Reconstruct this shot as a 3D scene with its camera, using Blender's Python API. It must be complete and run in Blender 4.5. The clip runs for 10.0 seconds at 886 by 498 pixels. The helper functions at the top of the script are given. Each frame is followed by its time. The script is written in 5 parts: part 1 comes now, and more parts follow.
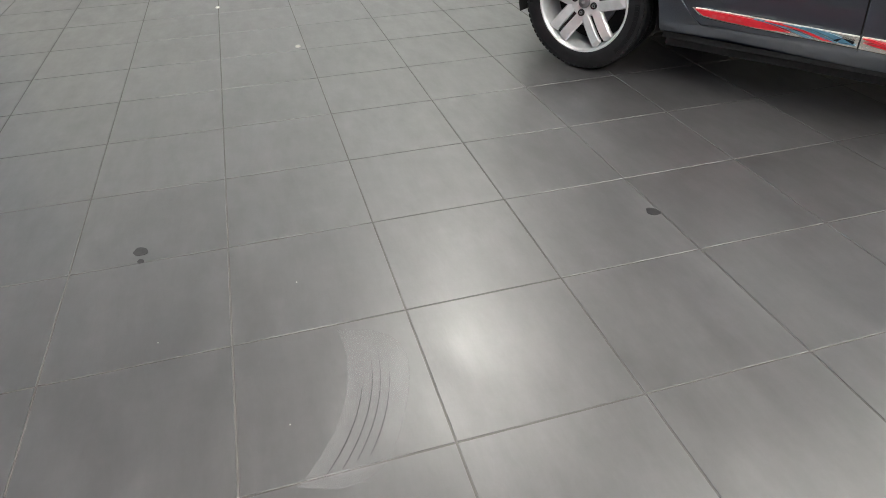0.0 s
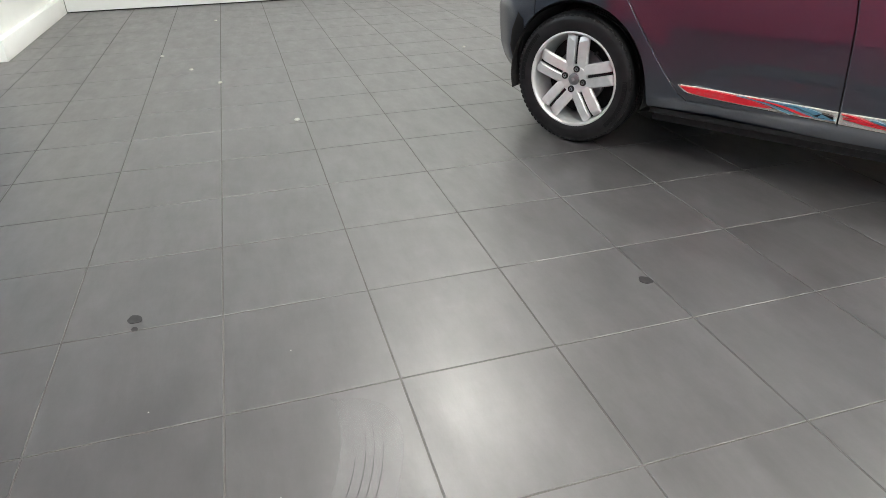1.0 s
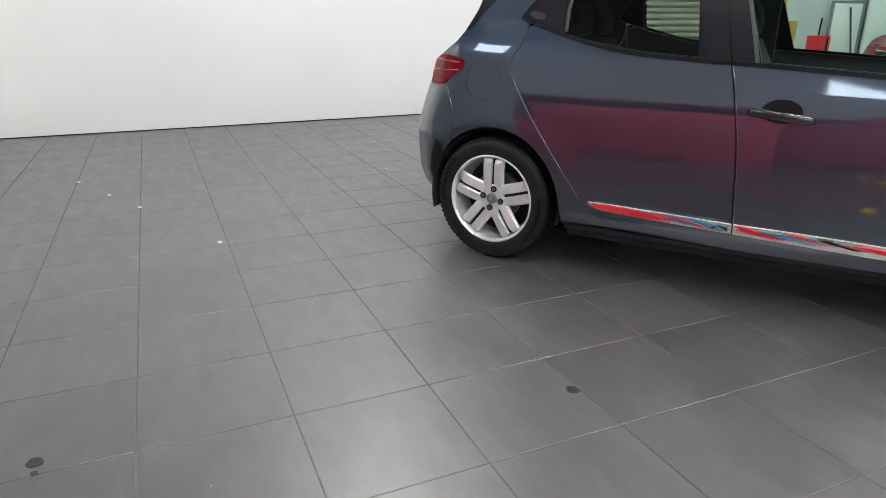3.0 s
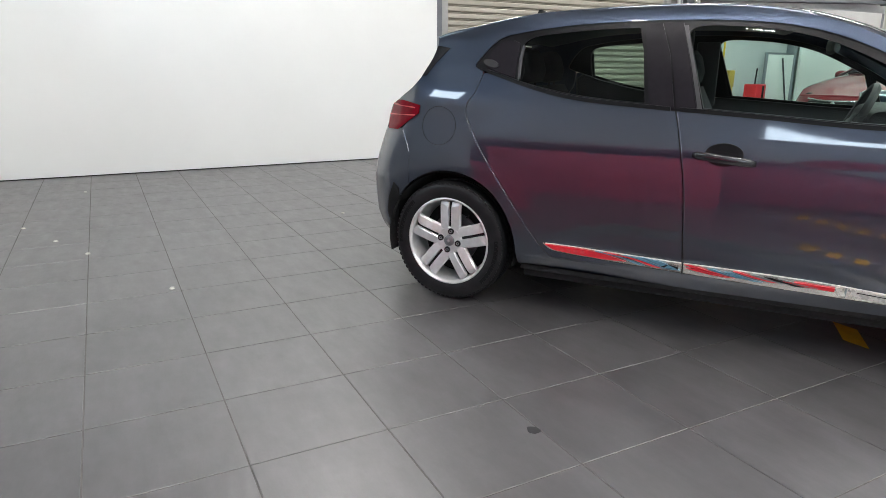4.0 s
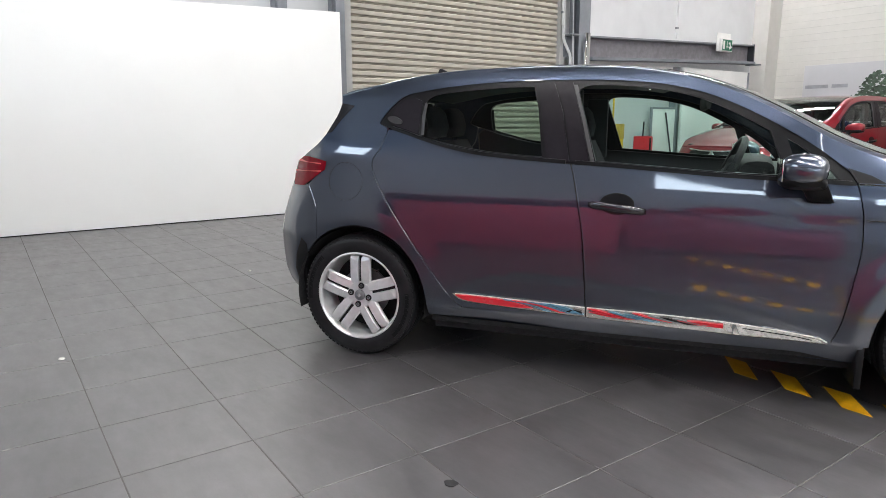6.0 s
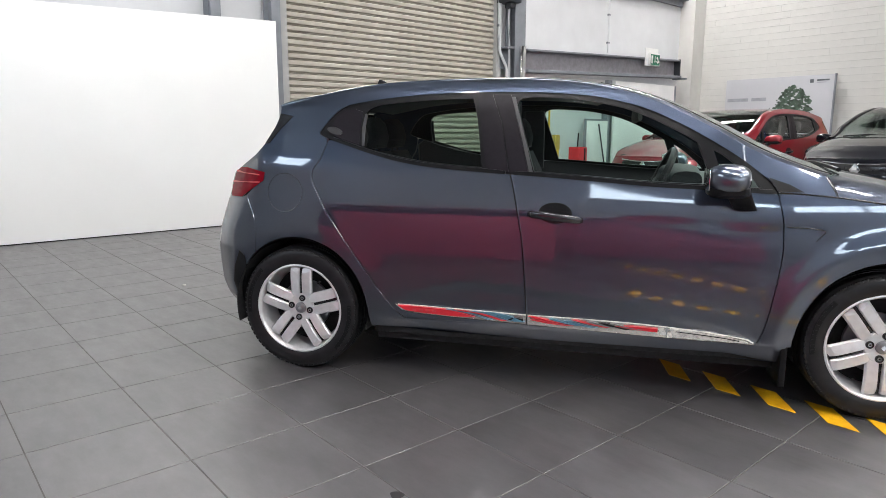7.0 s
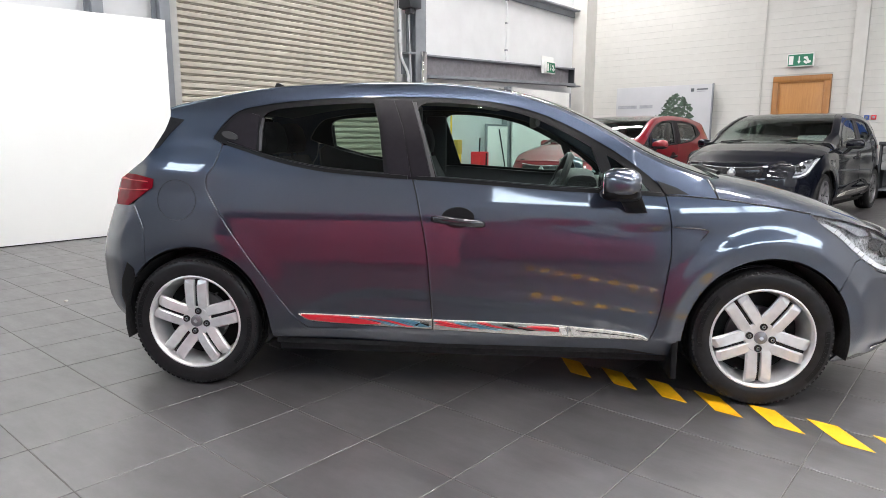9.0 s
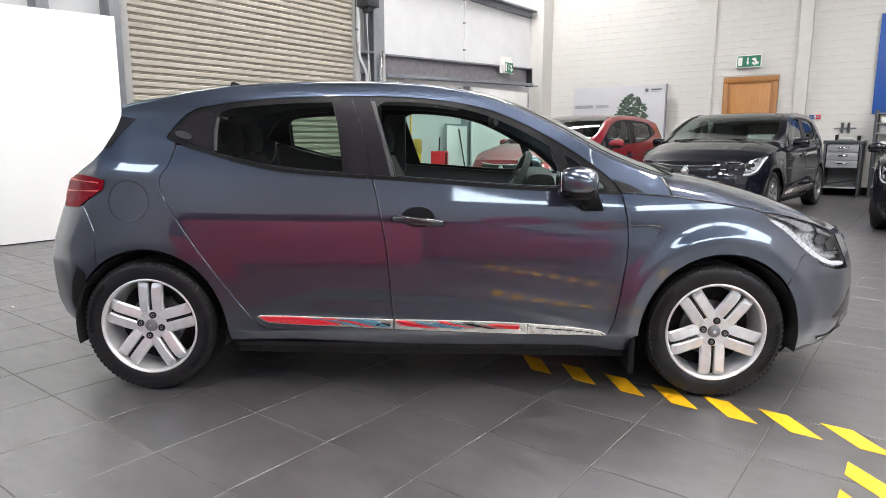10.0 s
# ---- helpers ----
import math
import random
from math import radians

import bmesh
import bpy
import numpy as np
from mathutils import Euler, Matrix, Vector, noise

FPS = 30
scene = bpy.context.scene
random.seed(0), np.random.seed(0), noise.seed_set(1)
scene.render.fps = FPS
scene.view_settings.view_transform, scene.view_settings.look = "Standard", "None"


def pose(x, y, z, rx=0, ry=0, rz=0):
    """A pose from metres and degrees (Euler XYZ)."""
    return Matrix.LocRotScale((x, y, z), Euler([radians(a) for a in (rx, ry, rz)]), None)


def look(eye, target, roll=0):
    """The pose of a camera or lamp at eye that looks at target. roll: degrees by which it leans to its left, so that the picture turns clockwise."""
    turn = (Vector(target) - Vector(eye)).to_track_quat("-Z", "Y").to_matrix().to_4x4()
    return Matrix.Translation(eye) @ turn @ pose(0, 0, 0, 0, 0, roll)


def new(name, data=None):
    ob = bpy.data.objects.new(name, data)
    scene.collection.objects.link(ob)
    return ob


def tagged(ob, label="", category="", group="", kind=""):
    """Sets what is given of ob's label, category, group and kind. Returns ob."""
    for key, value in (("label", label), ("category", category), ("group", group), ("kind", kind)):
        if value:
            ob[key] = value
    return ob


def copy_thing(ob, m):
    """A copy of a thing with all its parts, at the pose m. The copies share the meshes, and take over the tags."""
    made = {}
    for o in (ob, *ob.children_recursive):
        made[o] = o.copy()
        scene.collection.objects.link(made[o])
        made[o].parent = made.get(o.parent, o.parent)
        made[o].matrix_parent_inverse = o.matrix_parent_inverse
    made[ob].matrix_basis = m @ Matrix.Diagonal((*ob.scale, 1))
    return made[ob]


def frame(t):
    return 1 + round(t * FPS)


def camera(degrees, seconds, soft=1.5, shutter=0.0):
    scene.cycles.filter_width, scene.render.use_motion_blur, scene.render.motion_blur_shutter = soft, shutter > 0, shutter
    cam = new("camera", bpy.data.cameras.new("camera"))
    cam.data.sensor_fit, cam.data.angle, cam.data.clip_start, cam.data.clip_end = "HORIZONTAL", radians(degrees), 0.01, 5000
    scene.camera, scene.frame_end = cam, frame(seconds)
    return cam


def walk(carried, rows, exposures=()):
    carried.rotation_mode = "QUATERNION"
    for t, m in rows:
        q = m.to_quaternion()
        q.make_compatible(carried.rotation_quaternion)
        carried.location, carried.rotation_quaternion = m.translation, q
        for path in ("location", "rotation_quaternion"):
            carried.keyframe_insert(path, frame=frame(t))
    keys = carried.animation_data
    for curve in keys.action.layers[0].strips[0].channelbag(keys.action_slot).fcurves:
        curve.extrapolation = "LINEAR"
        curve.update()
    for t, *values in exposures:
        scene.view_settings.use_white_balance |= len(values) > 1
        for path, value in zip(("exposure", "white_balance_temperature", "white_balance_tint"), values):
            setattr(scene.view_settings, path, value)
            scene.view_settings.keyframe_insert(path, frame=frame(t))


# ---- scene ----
cam = camera(68.8, 10.0, soft=0.85)
PATH = [
    (0, (1.41, -3.658, 1.13), (0.385, -2.392, -0.031), -1.5),
    (0.5, (1.414, -3.665, 1.134), (0.352, -2.347, 0.069), -1.1),
    (1, (1.417, -3.67, 1.137), (0.339, -2.302, 0.155), -1.0),
    (1.5, (1.422, -3.677, 1.145), (0.35, -2.249, 0.244), -0.8),
    (2, (1.435, -3.689, 1.147), (0.384, -2.196, 0.331), -0.5),
    (2.5, (1.423, -3.681, 1.147), (0.411, -2.121, 0.409), -0.3),
    (3, (1.427, -3.687, 1.151), (0.454, -2.068, 0.491), -0.1),
    (4.5, (1.431, -3.699, 1.147), (0.603, -1.942, 0.668), 0.3),
    (5, (1.445, -3.692, 1.146), (0.666, -1.901, 0.714), 0.1),
    (6.5, (1.444, -3.716, 1.165), (0.885, -1.83, 0.805), 0.0),
    (7, (1.439, -3.718, 1.162), (0.971, -1.804, 0.816), 0.1),
    (7.5, (1.433, -3.729, 1.159), (1.059, -1.793, 0.822), 0.1),
    (8, (1.436, -3.715, 1.16), (1.135, -1.766, 0.828), 0.1),
    (8.5, (1.439, -3.708, 1.161), (1.204, -1.749, 0.833), 0.2),
    (9, (1.444, -3.694, 1.163), (1.261, -1.73, 0.832), 0.2),
    (9.5, (1.443, -3.696, 1.162), (1.318, -1.728, 0.829), 0.2),
    (10, (1.447, -3.694, 1.162), (1.384, -1.723, 0.83), 0.1),
]
walk(cam, [(t, look(eye, target, roll)) for t, eye, target, roll in PATH],
     exposures=[(0, 0.02, 6780, 6), (1.0, 0.09, 6760, 6), (2.0, 0.13, 6650, 7), (2.5, -0.04, 6590, 8), (3.0, -0.11, 6560, 9), (4.0, -0.10, 6560, 10), (5.0, -0.10, 6560, 11), (6.5, -0.08, 6560, 12), (8.0, 0.04, 6560, 12), (10.0, 0.20, 6600, 12)])

# ---- light and world ----
world = bpy.data.worlds.new("world")
scene.world = world
world.use_nodes = True
sky = world.node_tree.nodes.new("ShaderNodeTexSky")
sky.sky_type, sky.sun_disc, sky.sun_elevation, sky.sun_rotation = "NISHITA", False, radians(35), radians(150)
world.node_tree.links.new(sky.outputs[0], world.node_tree.nodes["Background"].inputs["Color"])
world.node_tree.nodes["Background"].inputs["Strength"].default_value = 0.08

TURN = -35.44                       # the hall's axes stand turned against the car's
ROOM = pose(0, 0, 0, 0, 0, TURN)
CEILING = 7.0
LAMP_POWER = 106.0

# ---- materials ----


def material(name):
    m = bpy.data.materials.new(name)
    m.use_nodes = True
    return m, m.node_tree, m.node_tree.nodes["Principled BSDF"]


def noise_ramp(nt, scale, lo, hi, detail=4.0, stretch=None, coords="Object", rough=0.55, held=False):
    """A noise mapped from lo to hi, either numbers or colours."""
    tc = nt.nodes.new("ShaderNodeNewGeometry" if coords == "Position" else "ShaderNodeTexCoord")
    mp = nt.nodes.new("ShaderNodeMapping")
    source = tc.outputs[coords]
    if coords == "Position":
        rt = nt.nodes.new("ShaderNodeMapping")
        rt.inputs["Rotation"].default_value = (0, 0, radians(-TURN))
        nt.links.new(source, rt.inputs["Vector"])
        source = rt.outputs[0]
    if stretch:
        mp.inputs["Scale"].default_value = stretch
    nz = nt.nodes.new("ShaderNodeTexNoise")
    nz.inputs["Scale"].default_value, nz.inputs["Detail"].default_value, nz.inputs["Roughness"].default_value = scale, detail, rough
    nt.links.new(source, mp.inputs["Vector"])
    nt.links.new(mp.outputs[0], nz.inputs["Vector"])
    if isinstance(lo, (int, float)):
        mr = nt.nodes.new("ShaderNodeMapRange")
        mr.clamp = held
        mr.inputs["From Min"].default_value, mr.inputs["From Max"].default_value = 0.25, 0.75
        mr.inputs["To Min"].default_value, mr.inputs["To Max"].default_value = lo, hi
        nt.links.new(nz.outputs[0], mr.inputs["Value"])
        return mr.outputs[0]
    cr = nt.nodes.new("ShaderNodeValToRGB")
    cr.color_ramp.elements[0].position, cr.color_ramp.elements[1].position = 0.32, 0.68
    cr.color_ramp.elements[0].color, cr.color_ramp.elements[1].color = (*lo, 1), (*hi, 1)
    nt.links.new(nz.outputs[0], cr.inputs[0])
    return cr.outputs[0]


def bump(nt, bsdf, height, strength, distance=0.002):
    b = nt.nodes.new("ShaderNodeBump")
    b.inputs["Strength"].default_value, b.inputs["Distance"].default_value = strength, distance
    nt.links.new(height, b.inputs["Height"])
    nt.links.new(b.outputs[0], bsdf.inputs["Normal"])


def simple(name, color, rough=0.5, metal=0.0, vary=0.15, scale=9.0, relief=0.0, coat=0.0, spec=0.5):
    m, nt, b = material(name)
    lo, hi = [c * (1 - vary) for c in color], [min(1, c * (1 + vary)) for c in color]
    nt.links.new(noise_ramp(nt, scale, lo, hi), b.inputs["Base Color"])
    nt.links.new(noise_ramp(nt, scale * 3.1, rough * 0.85, min(1, rough * 1.15)), b.inputs["Roughness"])
    b.inputs["Metallic"].default_value = metal
    b.inputs["Coat Weight"].default_value = coat
    b.inputs["Coat Roughness"].default_value = 0.04
    b.inputs["Specular IOR Level"].default_value = spec
    if relief:
        bump(nt, b, noise_ramp(nt, scale * 12, 0.0, 1.0), relief)
    return m


def car_paint(name, color, flake, metal=0.75, coat_ior=1.5):
    m, nt, b = material(name)
    nt.links.new(noise_ramp(nt, 900, color, flake, detail=1.0), b.inputs["Base Color"])
    b.inputs["Metallic"].default_value = metal
    nt.links.new(noise_ramp(nt, 6, 0.35, 0.39), b.inputs["Roughness"])
    b.inputs["Coat Weight"].default_value = 1.0
    b.inputs["Coat IOR"].default_value = coat_ior
    nt.links.new(noise_ramp(nt, 14, 0.035, 0.055), b.inputs["Coat Roughness"])
    return m


def glass(name, tint, gloss=0.9):
    m, nt, b = material(name)
    nt.nodes.remove(b)
    out = nt.nodes["Material Output"]
    tr, gl, mx, lw = (nt.nodes.new(k) for k in ("ShaderNodeBsdfTransparent", "ShaderNodeBsdfGlossy", "ShaderNodeMixShader", "ShaderNodeLayerWeight"))
    pw, ma = nt.nodes.new("ShaderNodeMath"), nt.nodes.new("ShaderNodeMath")
    pw.operation, ma.operation = "POWER", "MULTIPLY_ADD"
    pw.inputs[1].default_value, ma.inputs[1].default_value, ma.inputs[2].default_value = 4.5, 0.9, 0.045
    lw.inputs["Blend"].default_value = 0.5
    tr.inputs[0].default_value = (*tint, 1)
    gl.inputs[0].default_value = (gloss, gloss, gloss, 1)
    gl.inputs["Roughness"].default_value = 0.01
    nt.links.new(lw.outputs["Facing"], pw.inputs[0])
    nt.links.new(pw.outputs[0], ma.inputs[0])
    nt.links.new(ma.outputs[0], mx.inputs[0])
    nt.links.new(tr.outputs[0], mx.inputs[1])
    nt.links.new(gl.outputs[0], mx.inputs[2])
    nt.links.new(mx.outputs[0], out.inputs["Surface"])
    return m


def glow(name, color, strength):
    m, nt, b = material(name)
    b.inputs["Base Color"].default_value = (*color, 1)
    b.inputs["Emission Color"].default_value = (*color, 1)
    b.inputs["Emission Strength"].default_value = strength
    return m


def tile_material():
    m, nt, b = material("dark_porcelain_tile")
    streak = noise_ramp(nt, 4, (0.040, 0.0375, 0.039), (0.074, 0.0688, 0.0722), detail=8, stretch=(1.2, 3.0, 1), rough=0.68, coords="Position")
    cloud = noise_ramp(nt, 2.3, 0.78, 1.18, detail=7, rough=0.62, coords="Position")
    cross = noise_ramp(nt, 9, 0.90, 1.10, detail=8, stretch=(2.2, 0.8, 1), rough=0.7, coords="Position")
    both = nt.nodes.new("ShaderNodeMath")
    both.operation = "MULTIPLY"
    nt.links.new(cloud, both.inputs[0])
    nt.links.new(cross, both.inputs[1])
    cloud = both.outputs[0]
    info = nt.nodes.new("ShaderNodeObjectInfo")
    vary = nt.nodes.new("ShaderNodeMapRange")
    vary.inputs["To Min"].default_value, vary.inputs["To Max"].default_value = 0.9, 1.1
    nt.links.new(info.outputs["Random"], vary.inputs["Value"])
    mul = nt.nodes.new("ShaderNodeMath")
    mul.operation = "MULTIPLY"
    nt.links.new(cloud, mul.inputs[0])
    nt.links.new(vary.outputs[0], mul.inputs[1])
    hsv = nt.nodes.new("ShaderNodeHueSaturation")
    nt.links.new(streak, hsv.inputs["Color"])
    nt.links.new(mul.outputs[0], hsv.inputs["Value"])
    nt.links.new(hsv.outputs[0], b.inputs["Base Color"])
    nt.links.new(noise_ramp(nt, 4.0, 0.29, 0.45, detail=10, stretch=(1, 2.5, 1), rough=0.68, coords="Position", held=True), b.inputs["Roughness"])
    b.inputs["Specular IOR Level"].default_value = 0.78
    b.inputs["IOR"].default_value = 1.9
    bump(nt, b, noise_ramp(nt, 26, 0.0, 1.0, detail=6, stretch=(0.7, 2.5, 1), coords="Position"), 0.18, 0.001)
    return m


TILE = tile_material()
GROUT = simple("grey_grout", (0.11, 0.105, 0.099), 0.85, scale=14, relief=0.3)
PLASTER = simple("white_painted_wall", (0.78, 0.78, 0.76), 0.6, vary=0.04, scale=1.5, relief=0.05)
BLOCK = simple("white_painted_block", (0.555, 0.548, 0.518), 0.6, vary=0.03, scale=5, relief=0.25)
JOINT = simple("painted_mortar", (0.42, 0.42, 0.40), 0.6, vary=0.04, scale=6, relief=0.3)
GREY_WALL = simple("grey_painted_wall", (0.36, 0.37, 0.385), 0.6, vary=0.06, scale=1.5, relief=0.05)
PALE_WALL = simple("pale_grey_painted_wall", (0.55, 0.56, 0.57), 0.6, vary=0.06, scale=1.5, relief=0.05)
BOARD = simple("white_display_board", (0.83, 0.84, 0.82), 0.42, vary=0.02, scale=0.9)
CLAD = simple("white_metal_cladding", (0.64, 0.65, 0.66), 0.45, vary=0.04, scale=2)
STEEL = simple("grey_painted_steel", (0.20, 0.215, 0.235), 0.5, vary=0.15, scale=3, relief=0.1)
STEEL_DARK = simple("dark_painted_steel", (0.03, 0.034, 0.04), 0.5, vary=0.2, scale=3)
GUIDE_GREY = simple("pale_grey_steel", (0.40, 0.40, 0.39), 0.45, vary=0.06, scale=3)
SHUTTER = simple("beige_coated_shutter", (0.45, 0.42, 0.355), 0.45, vary=0.06, scale=4)


def wood(name, lo, hi):
    m, nt, b = material(name)
    nt.links.new(noise_ramp(nt, 7, lo, hi, detail=6, stretch=(6, 6, 0.5)), b.inputs["Base Color"])
    nt.links.new(noise_ramp(nt, 12, 0.36, 0.44), b.inputs["Roughness"])
    return m


RED_BLOCK = simple("red_block_colour", (0.62, 0.075, 0.15), 0.5, vary=0.08, scale=1.2)
PLUM_BLOCK = simple("plum_block_colour", (0.37, 0.056, 0.12), 0.45, vary=0.08, scale=1.2)
OAK = wood("varnished_oak", (0.36, 0.155, 0.035), (0.44, 0.20, 0.052))
OAK_FRAME = wood("varnished_oak_frame", (0.28, 0.115, 0.027), (0.35, 0.15, 0.038))
YELLOW = simple("yellow_floor_tape", (0.80, 0.41, 0.004), 0.55, vary=0.08, scale=20)
GREY_PAINT = car_paint("grey_blue_metallic_paint", (0.036, 0.047, 0.071), (0.055, 0.071, 0.105), 1.0, 2.0)
BLACK_PAINT = car_paint("black_metallic_paint", (0.002, 0.0025, 0.005), (0.003, 0.004, 0.009), 0.0)
BLACK_PAINT.node_tree.nodes["Principled BSDF"].inputs["Specular IOR Level"].default_value = 0.1
RED_PAINT = car_paint("red_metallic_paint", (0.20, 0.002, 0.010), (0.24, 0.003, 0.013), 0.35)
TRIM_BLACK = simple("black_plastic_trim", (0.008, 0.008, 0.009), 0.36, vary=0.1, scale=5, spec=0.14)
PILLAR_FILM = simple("dark_pillar_film", (0.011, 0.009, 0.012), 0.40, vary=0.1, scale=40, spec=0.14)
RUBBER = simple("black_tyre_rubber", (0.009, 0.009, 0.010), 0.42, vary=0.35, scale=25, relief=0.15, spec=0.28)
LINER = simple("black_felt_liner", (0.010, 0.010, 0.011), 0.9, vary=0.3, scale=20)
ALLOY = simple("silver_alloy", (0.62, 0.61, 0.61), 0.36, metal=0.5, vary=0.06, scale=30, coat=0.3)
ALLOY_DARK = simple("shaded_alloy", (0.24, 0.24, 0.25), 0.4, metal=0.8, vary=0.1, scale=30)
CHROME = simple("bright_chrome", (0.80, 0.80, 0.82), 0.09, metal=1.0, vary=0.02, scale=40)
# body-coloured handle, with its dark reflection put into the colour
HANDLE = simple("darkened_handle_paint", (0.012, 0.011, 0.014), 0.16, vary=0.02, scale=3, coat=0.6)
BRIGHT_TRIM = simple("pale_trim_sheen", (0.66, 0.64, 0.60), 0.28, metal=0.2, vary=0.05, scale=30)
SATIN = simple("satin_metal_trim", (0.74, 0.71, 0.66), 0.24, metal=0.75, vary=0.04, scale=30)
RED_LENS = simple("red_lamp_lens", (0.16, 0.003, 0.010), 0.10, vary=0.15, scale=30, spec=0.10)
RED_LENS_LIGHT = simple("bright_red_lamp_bar", (0.60, 0.08, 0.09), 0.2, vary=0.1, scale=30, spec=0.3)
RED_DECAL = simple("red_trim_decal", (0.62, 0.014, 0.03), 0.36, vary=0.05, scale=40)
BLUE_DECAL = simple("teal_trim_decal", (0.08, 0.20, 0.29), 0.36, vary=0.1, scale=40)
LAMP_INNER = simple("silver_lamp_reflector", (0.42, 0.43, 0.45), 0.14, metal=0.95, vary=0.2, scale=60)
LAMP_GREY = simple("grey_lamp_housing", (0.42, 0.43, 0.44), 0.28, metal=0.4, vary=0.5, scale=35)
LAMP_GUIDE = simple("white_lamp_guide", (0.70, 0.71, 0.73), 0.32, vary=0.06, scale=60)
LAMP_BLACK = simple("black_lamp_housing", (0.012, 0.012, 0.014), 0.2, vary=0.2, scale=40)
FABRIC = simple("dark_seat_fabric", (0.014, 0.014, 0.016), 0.85, vary=0.3, scale=40, relief=0.3)
CABIN = simple("dark_cabin_plastic", (0.012, 0.012, 0.013), 0.55, vary=0.2, scale=30, relief=0.1)
HEADLINER = simple("grey_headliner", (0.22, 0.22, 0.21), 0.9, vary=0.05, scale=30)
WHITE_PLASTIC = simple("white_plastic", (0.75, 0.75, 0.73), 0.4, vary=0.04, scale=10)
GREEN_SIGN = simple("green_sign_face", (0.01, 0.16, 0.085), 0.4, vary=0.08, scale=20)
RED_PLASTIC = simple("red_plastic", (0.60, 0.02, 0.03), 0.4, vary=0.1, scale=10)
BLUE_PLASTIC = simple("blue_plastic", (0.02, 0.08, 0.35), 0.4, vary=0.1, scale=10)
BLUE_BOARD = simple("blue_wall_panel", (0.015, 0.075, 0.30), 0.45, vary=0.06, scale=2)
YELLOW_PAINT = simple("yellow_painted_steel", (0.80, 0.50, 0.02), 0.45, vary=0.1, scale=6)
POSTER_GREY = simple("pale_grey_poster_print", (0.44, 0.445, 0.465), 0.5, vary=0.04, scale=1.2)
PRINT_GREY = simple("grey_print", (0.30, 0.31, 0.33), 0.5)
PRINT_DARK = simple("dark_print", (0.10, 0.11, 0.12), 0.5)
LEAF_PRINT = simple("dark_green_print", (0.045, 0.075, 0.05), 0.55, vary=0.7, scale=14)
DRAWER_GREY = simple("grey_drawer_front", (0.20, 0.21, 0.22), 0.4, vary=0.05, scale=8)
STAIN = simple("dark_oil_stain", (0.022, 0.021, 0.022), 0.35, vary=0.3, scale=40)
SCRAP = simple("pale_litter", (0.55, 0.54, 0.50), 0.6, vary=0.2, scale=60)
CLEAR_GLASS = glass("clear_green_glass", (0.76, 0.91, 0.86))
TINTED_GLASS = glass("tinted_green_glass", (0.60, 0.72, 0.66))
DARK_GLASS = glass("dark_car_glass", (0.56, 0.64, 0.61))
LENS = glass("clear_lamp_lens", (0.93, 0.94, 0.95))
LAMP_FACE = glow("ceiling_lamp_face", (1.0, 0.99, 0.98), LAMP_POWER)
# glow behind the added, unseen windows
DAYLIGHT = glow("daylight_outside", (0.78, 0.90, 1.0), 8.0)
CEIL = simple("grey_ceiling_sheet", (0.16, 0.16, 0.16), 0.7, vary=0.08, scale=2)

# ---- mesh helpers ----


def finish(bm, mat, name, sharp=35):
    bmesh.ops.recalc_face_normals(bm, faces=bm.faces)
    for f in bm.faces:
        f.smooth = True
    lim = radians(sharp)
    shaped = "outward" in bm.verts.layers.float_vector
    for e in bm.edges:
        if len(e.link_faces) == 2 and e.calc_face_angle(0) > lim:
            e.smooth = False
    me = bpy.data.meshes.new(name)
    bm.to_mesh(me)
    bm.free()
    me.materials.append(mat)
    if shaped:                      # smooth normals of a formed panel, flat ones on its rim
        outs, flags = me.attributes["outward"].data, me.attributes["outer"].data
        normals = []
        for p in me.polygons:
            for v in p.vertices:
                n = Vector(outs[v].vector) if flags[p.index].value else p.normal
                normals.append(n if n.dot(p.normal) >= 0 else -n)
        me.normals_split_custom_set(normals)
    return me


def part(name, bm, mat, parent=None, label="", m=None, sharp=35):
    me = bm if isinstance(bm, bpy.types.Mesh) else finish(bm, mat, name, sharp)
    ob = new(name, me)
    if parent:
        ob.parent = parent
    if m is not None:
        ob.matrix_basis = m
    return tagged(ob, label)


def thing(name, label, category, m=None, group="", kind=""):
    ob = new(name)
    ob.empty_display_size = 0.1
    ob.matrix_basis = m if m is not None else Matrix()
    return tagged(ob, label, category, group, kind)


def box(bm, x0, x1, y0, y1, z0, z1, bevel=0.0, m=None):
    r = bmesh.ops.create_cube(bm, size=1)
    mat = Matrix.Translation(((x0 + x1) / 2, (y0 + y1) / 2, (z0 + z1) / 2)) @ Matrix.Diagonal((x1 - x0, y1 - y0, z1 - z0, 1))
    bmesh.ops.transform(bm, matrix=(m @ mat) if m is not None else mat, verts=r["verts"])
    if bevel:
        es = list({e for v in r["verts"] for e in v.link_edges})
        bmesh.ops.bevel(bm, geom=es, offset=bevel, segments=2, affect="EDGES", profile=0.5)
    return bm


def boxes(*rows, bevel=0.0):
    bm = bmesh.new()
    for r in rows:
        box(bm, *r, bevel=bevel)
    return bm


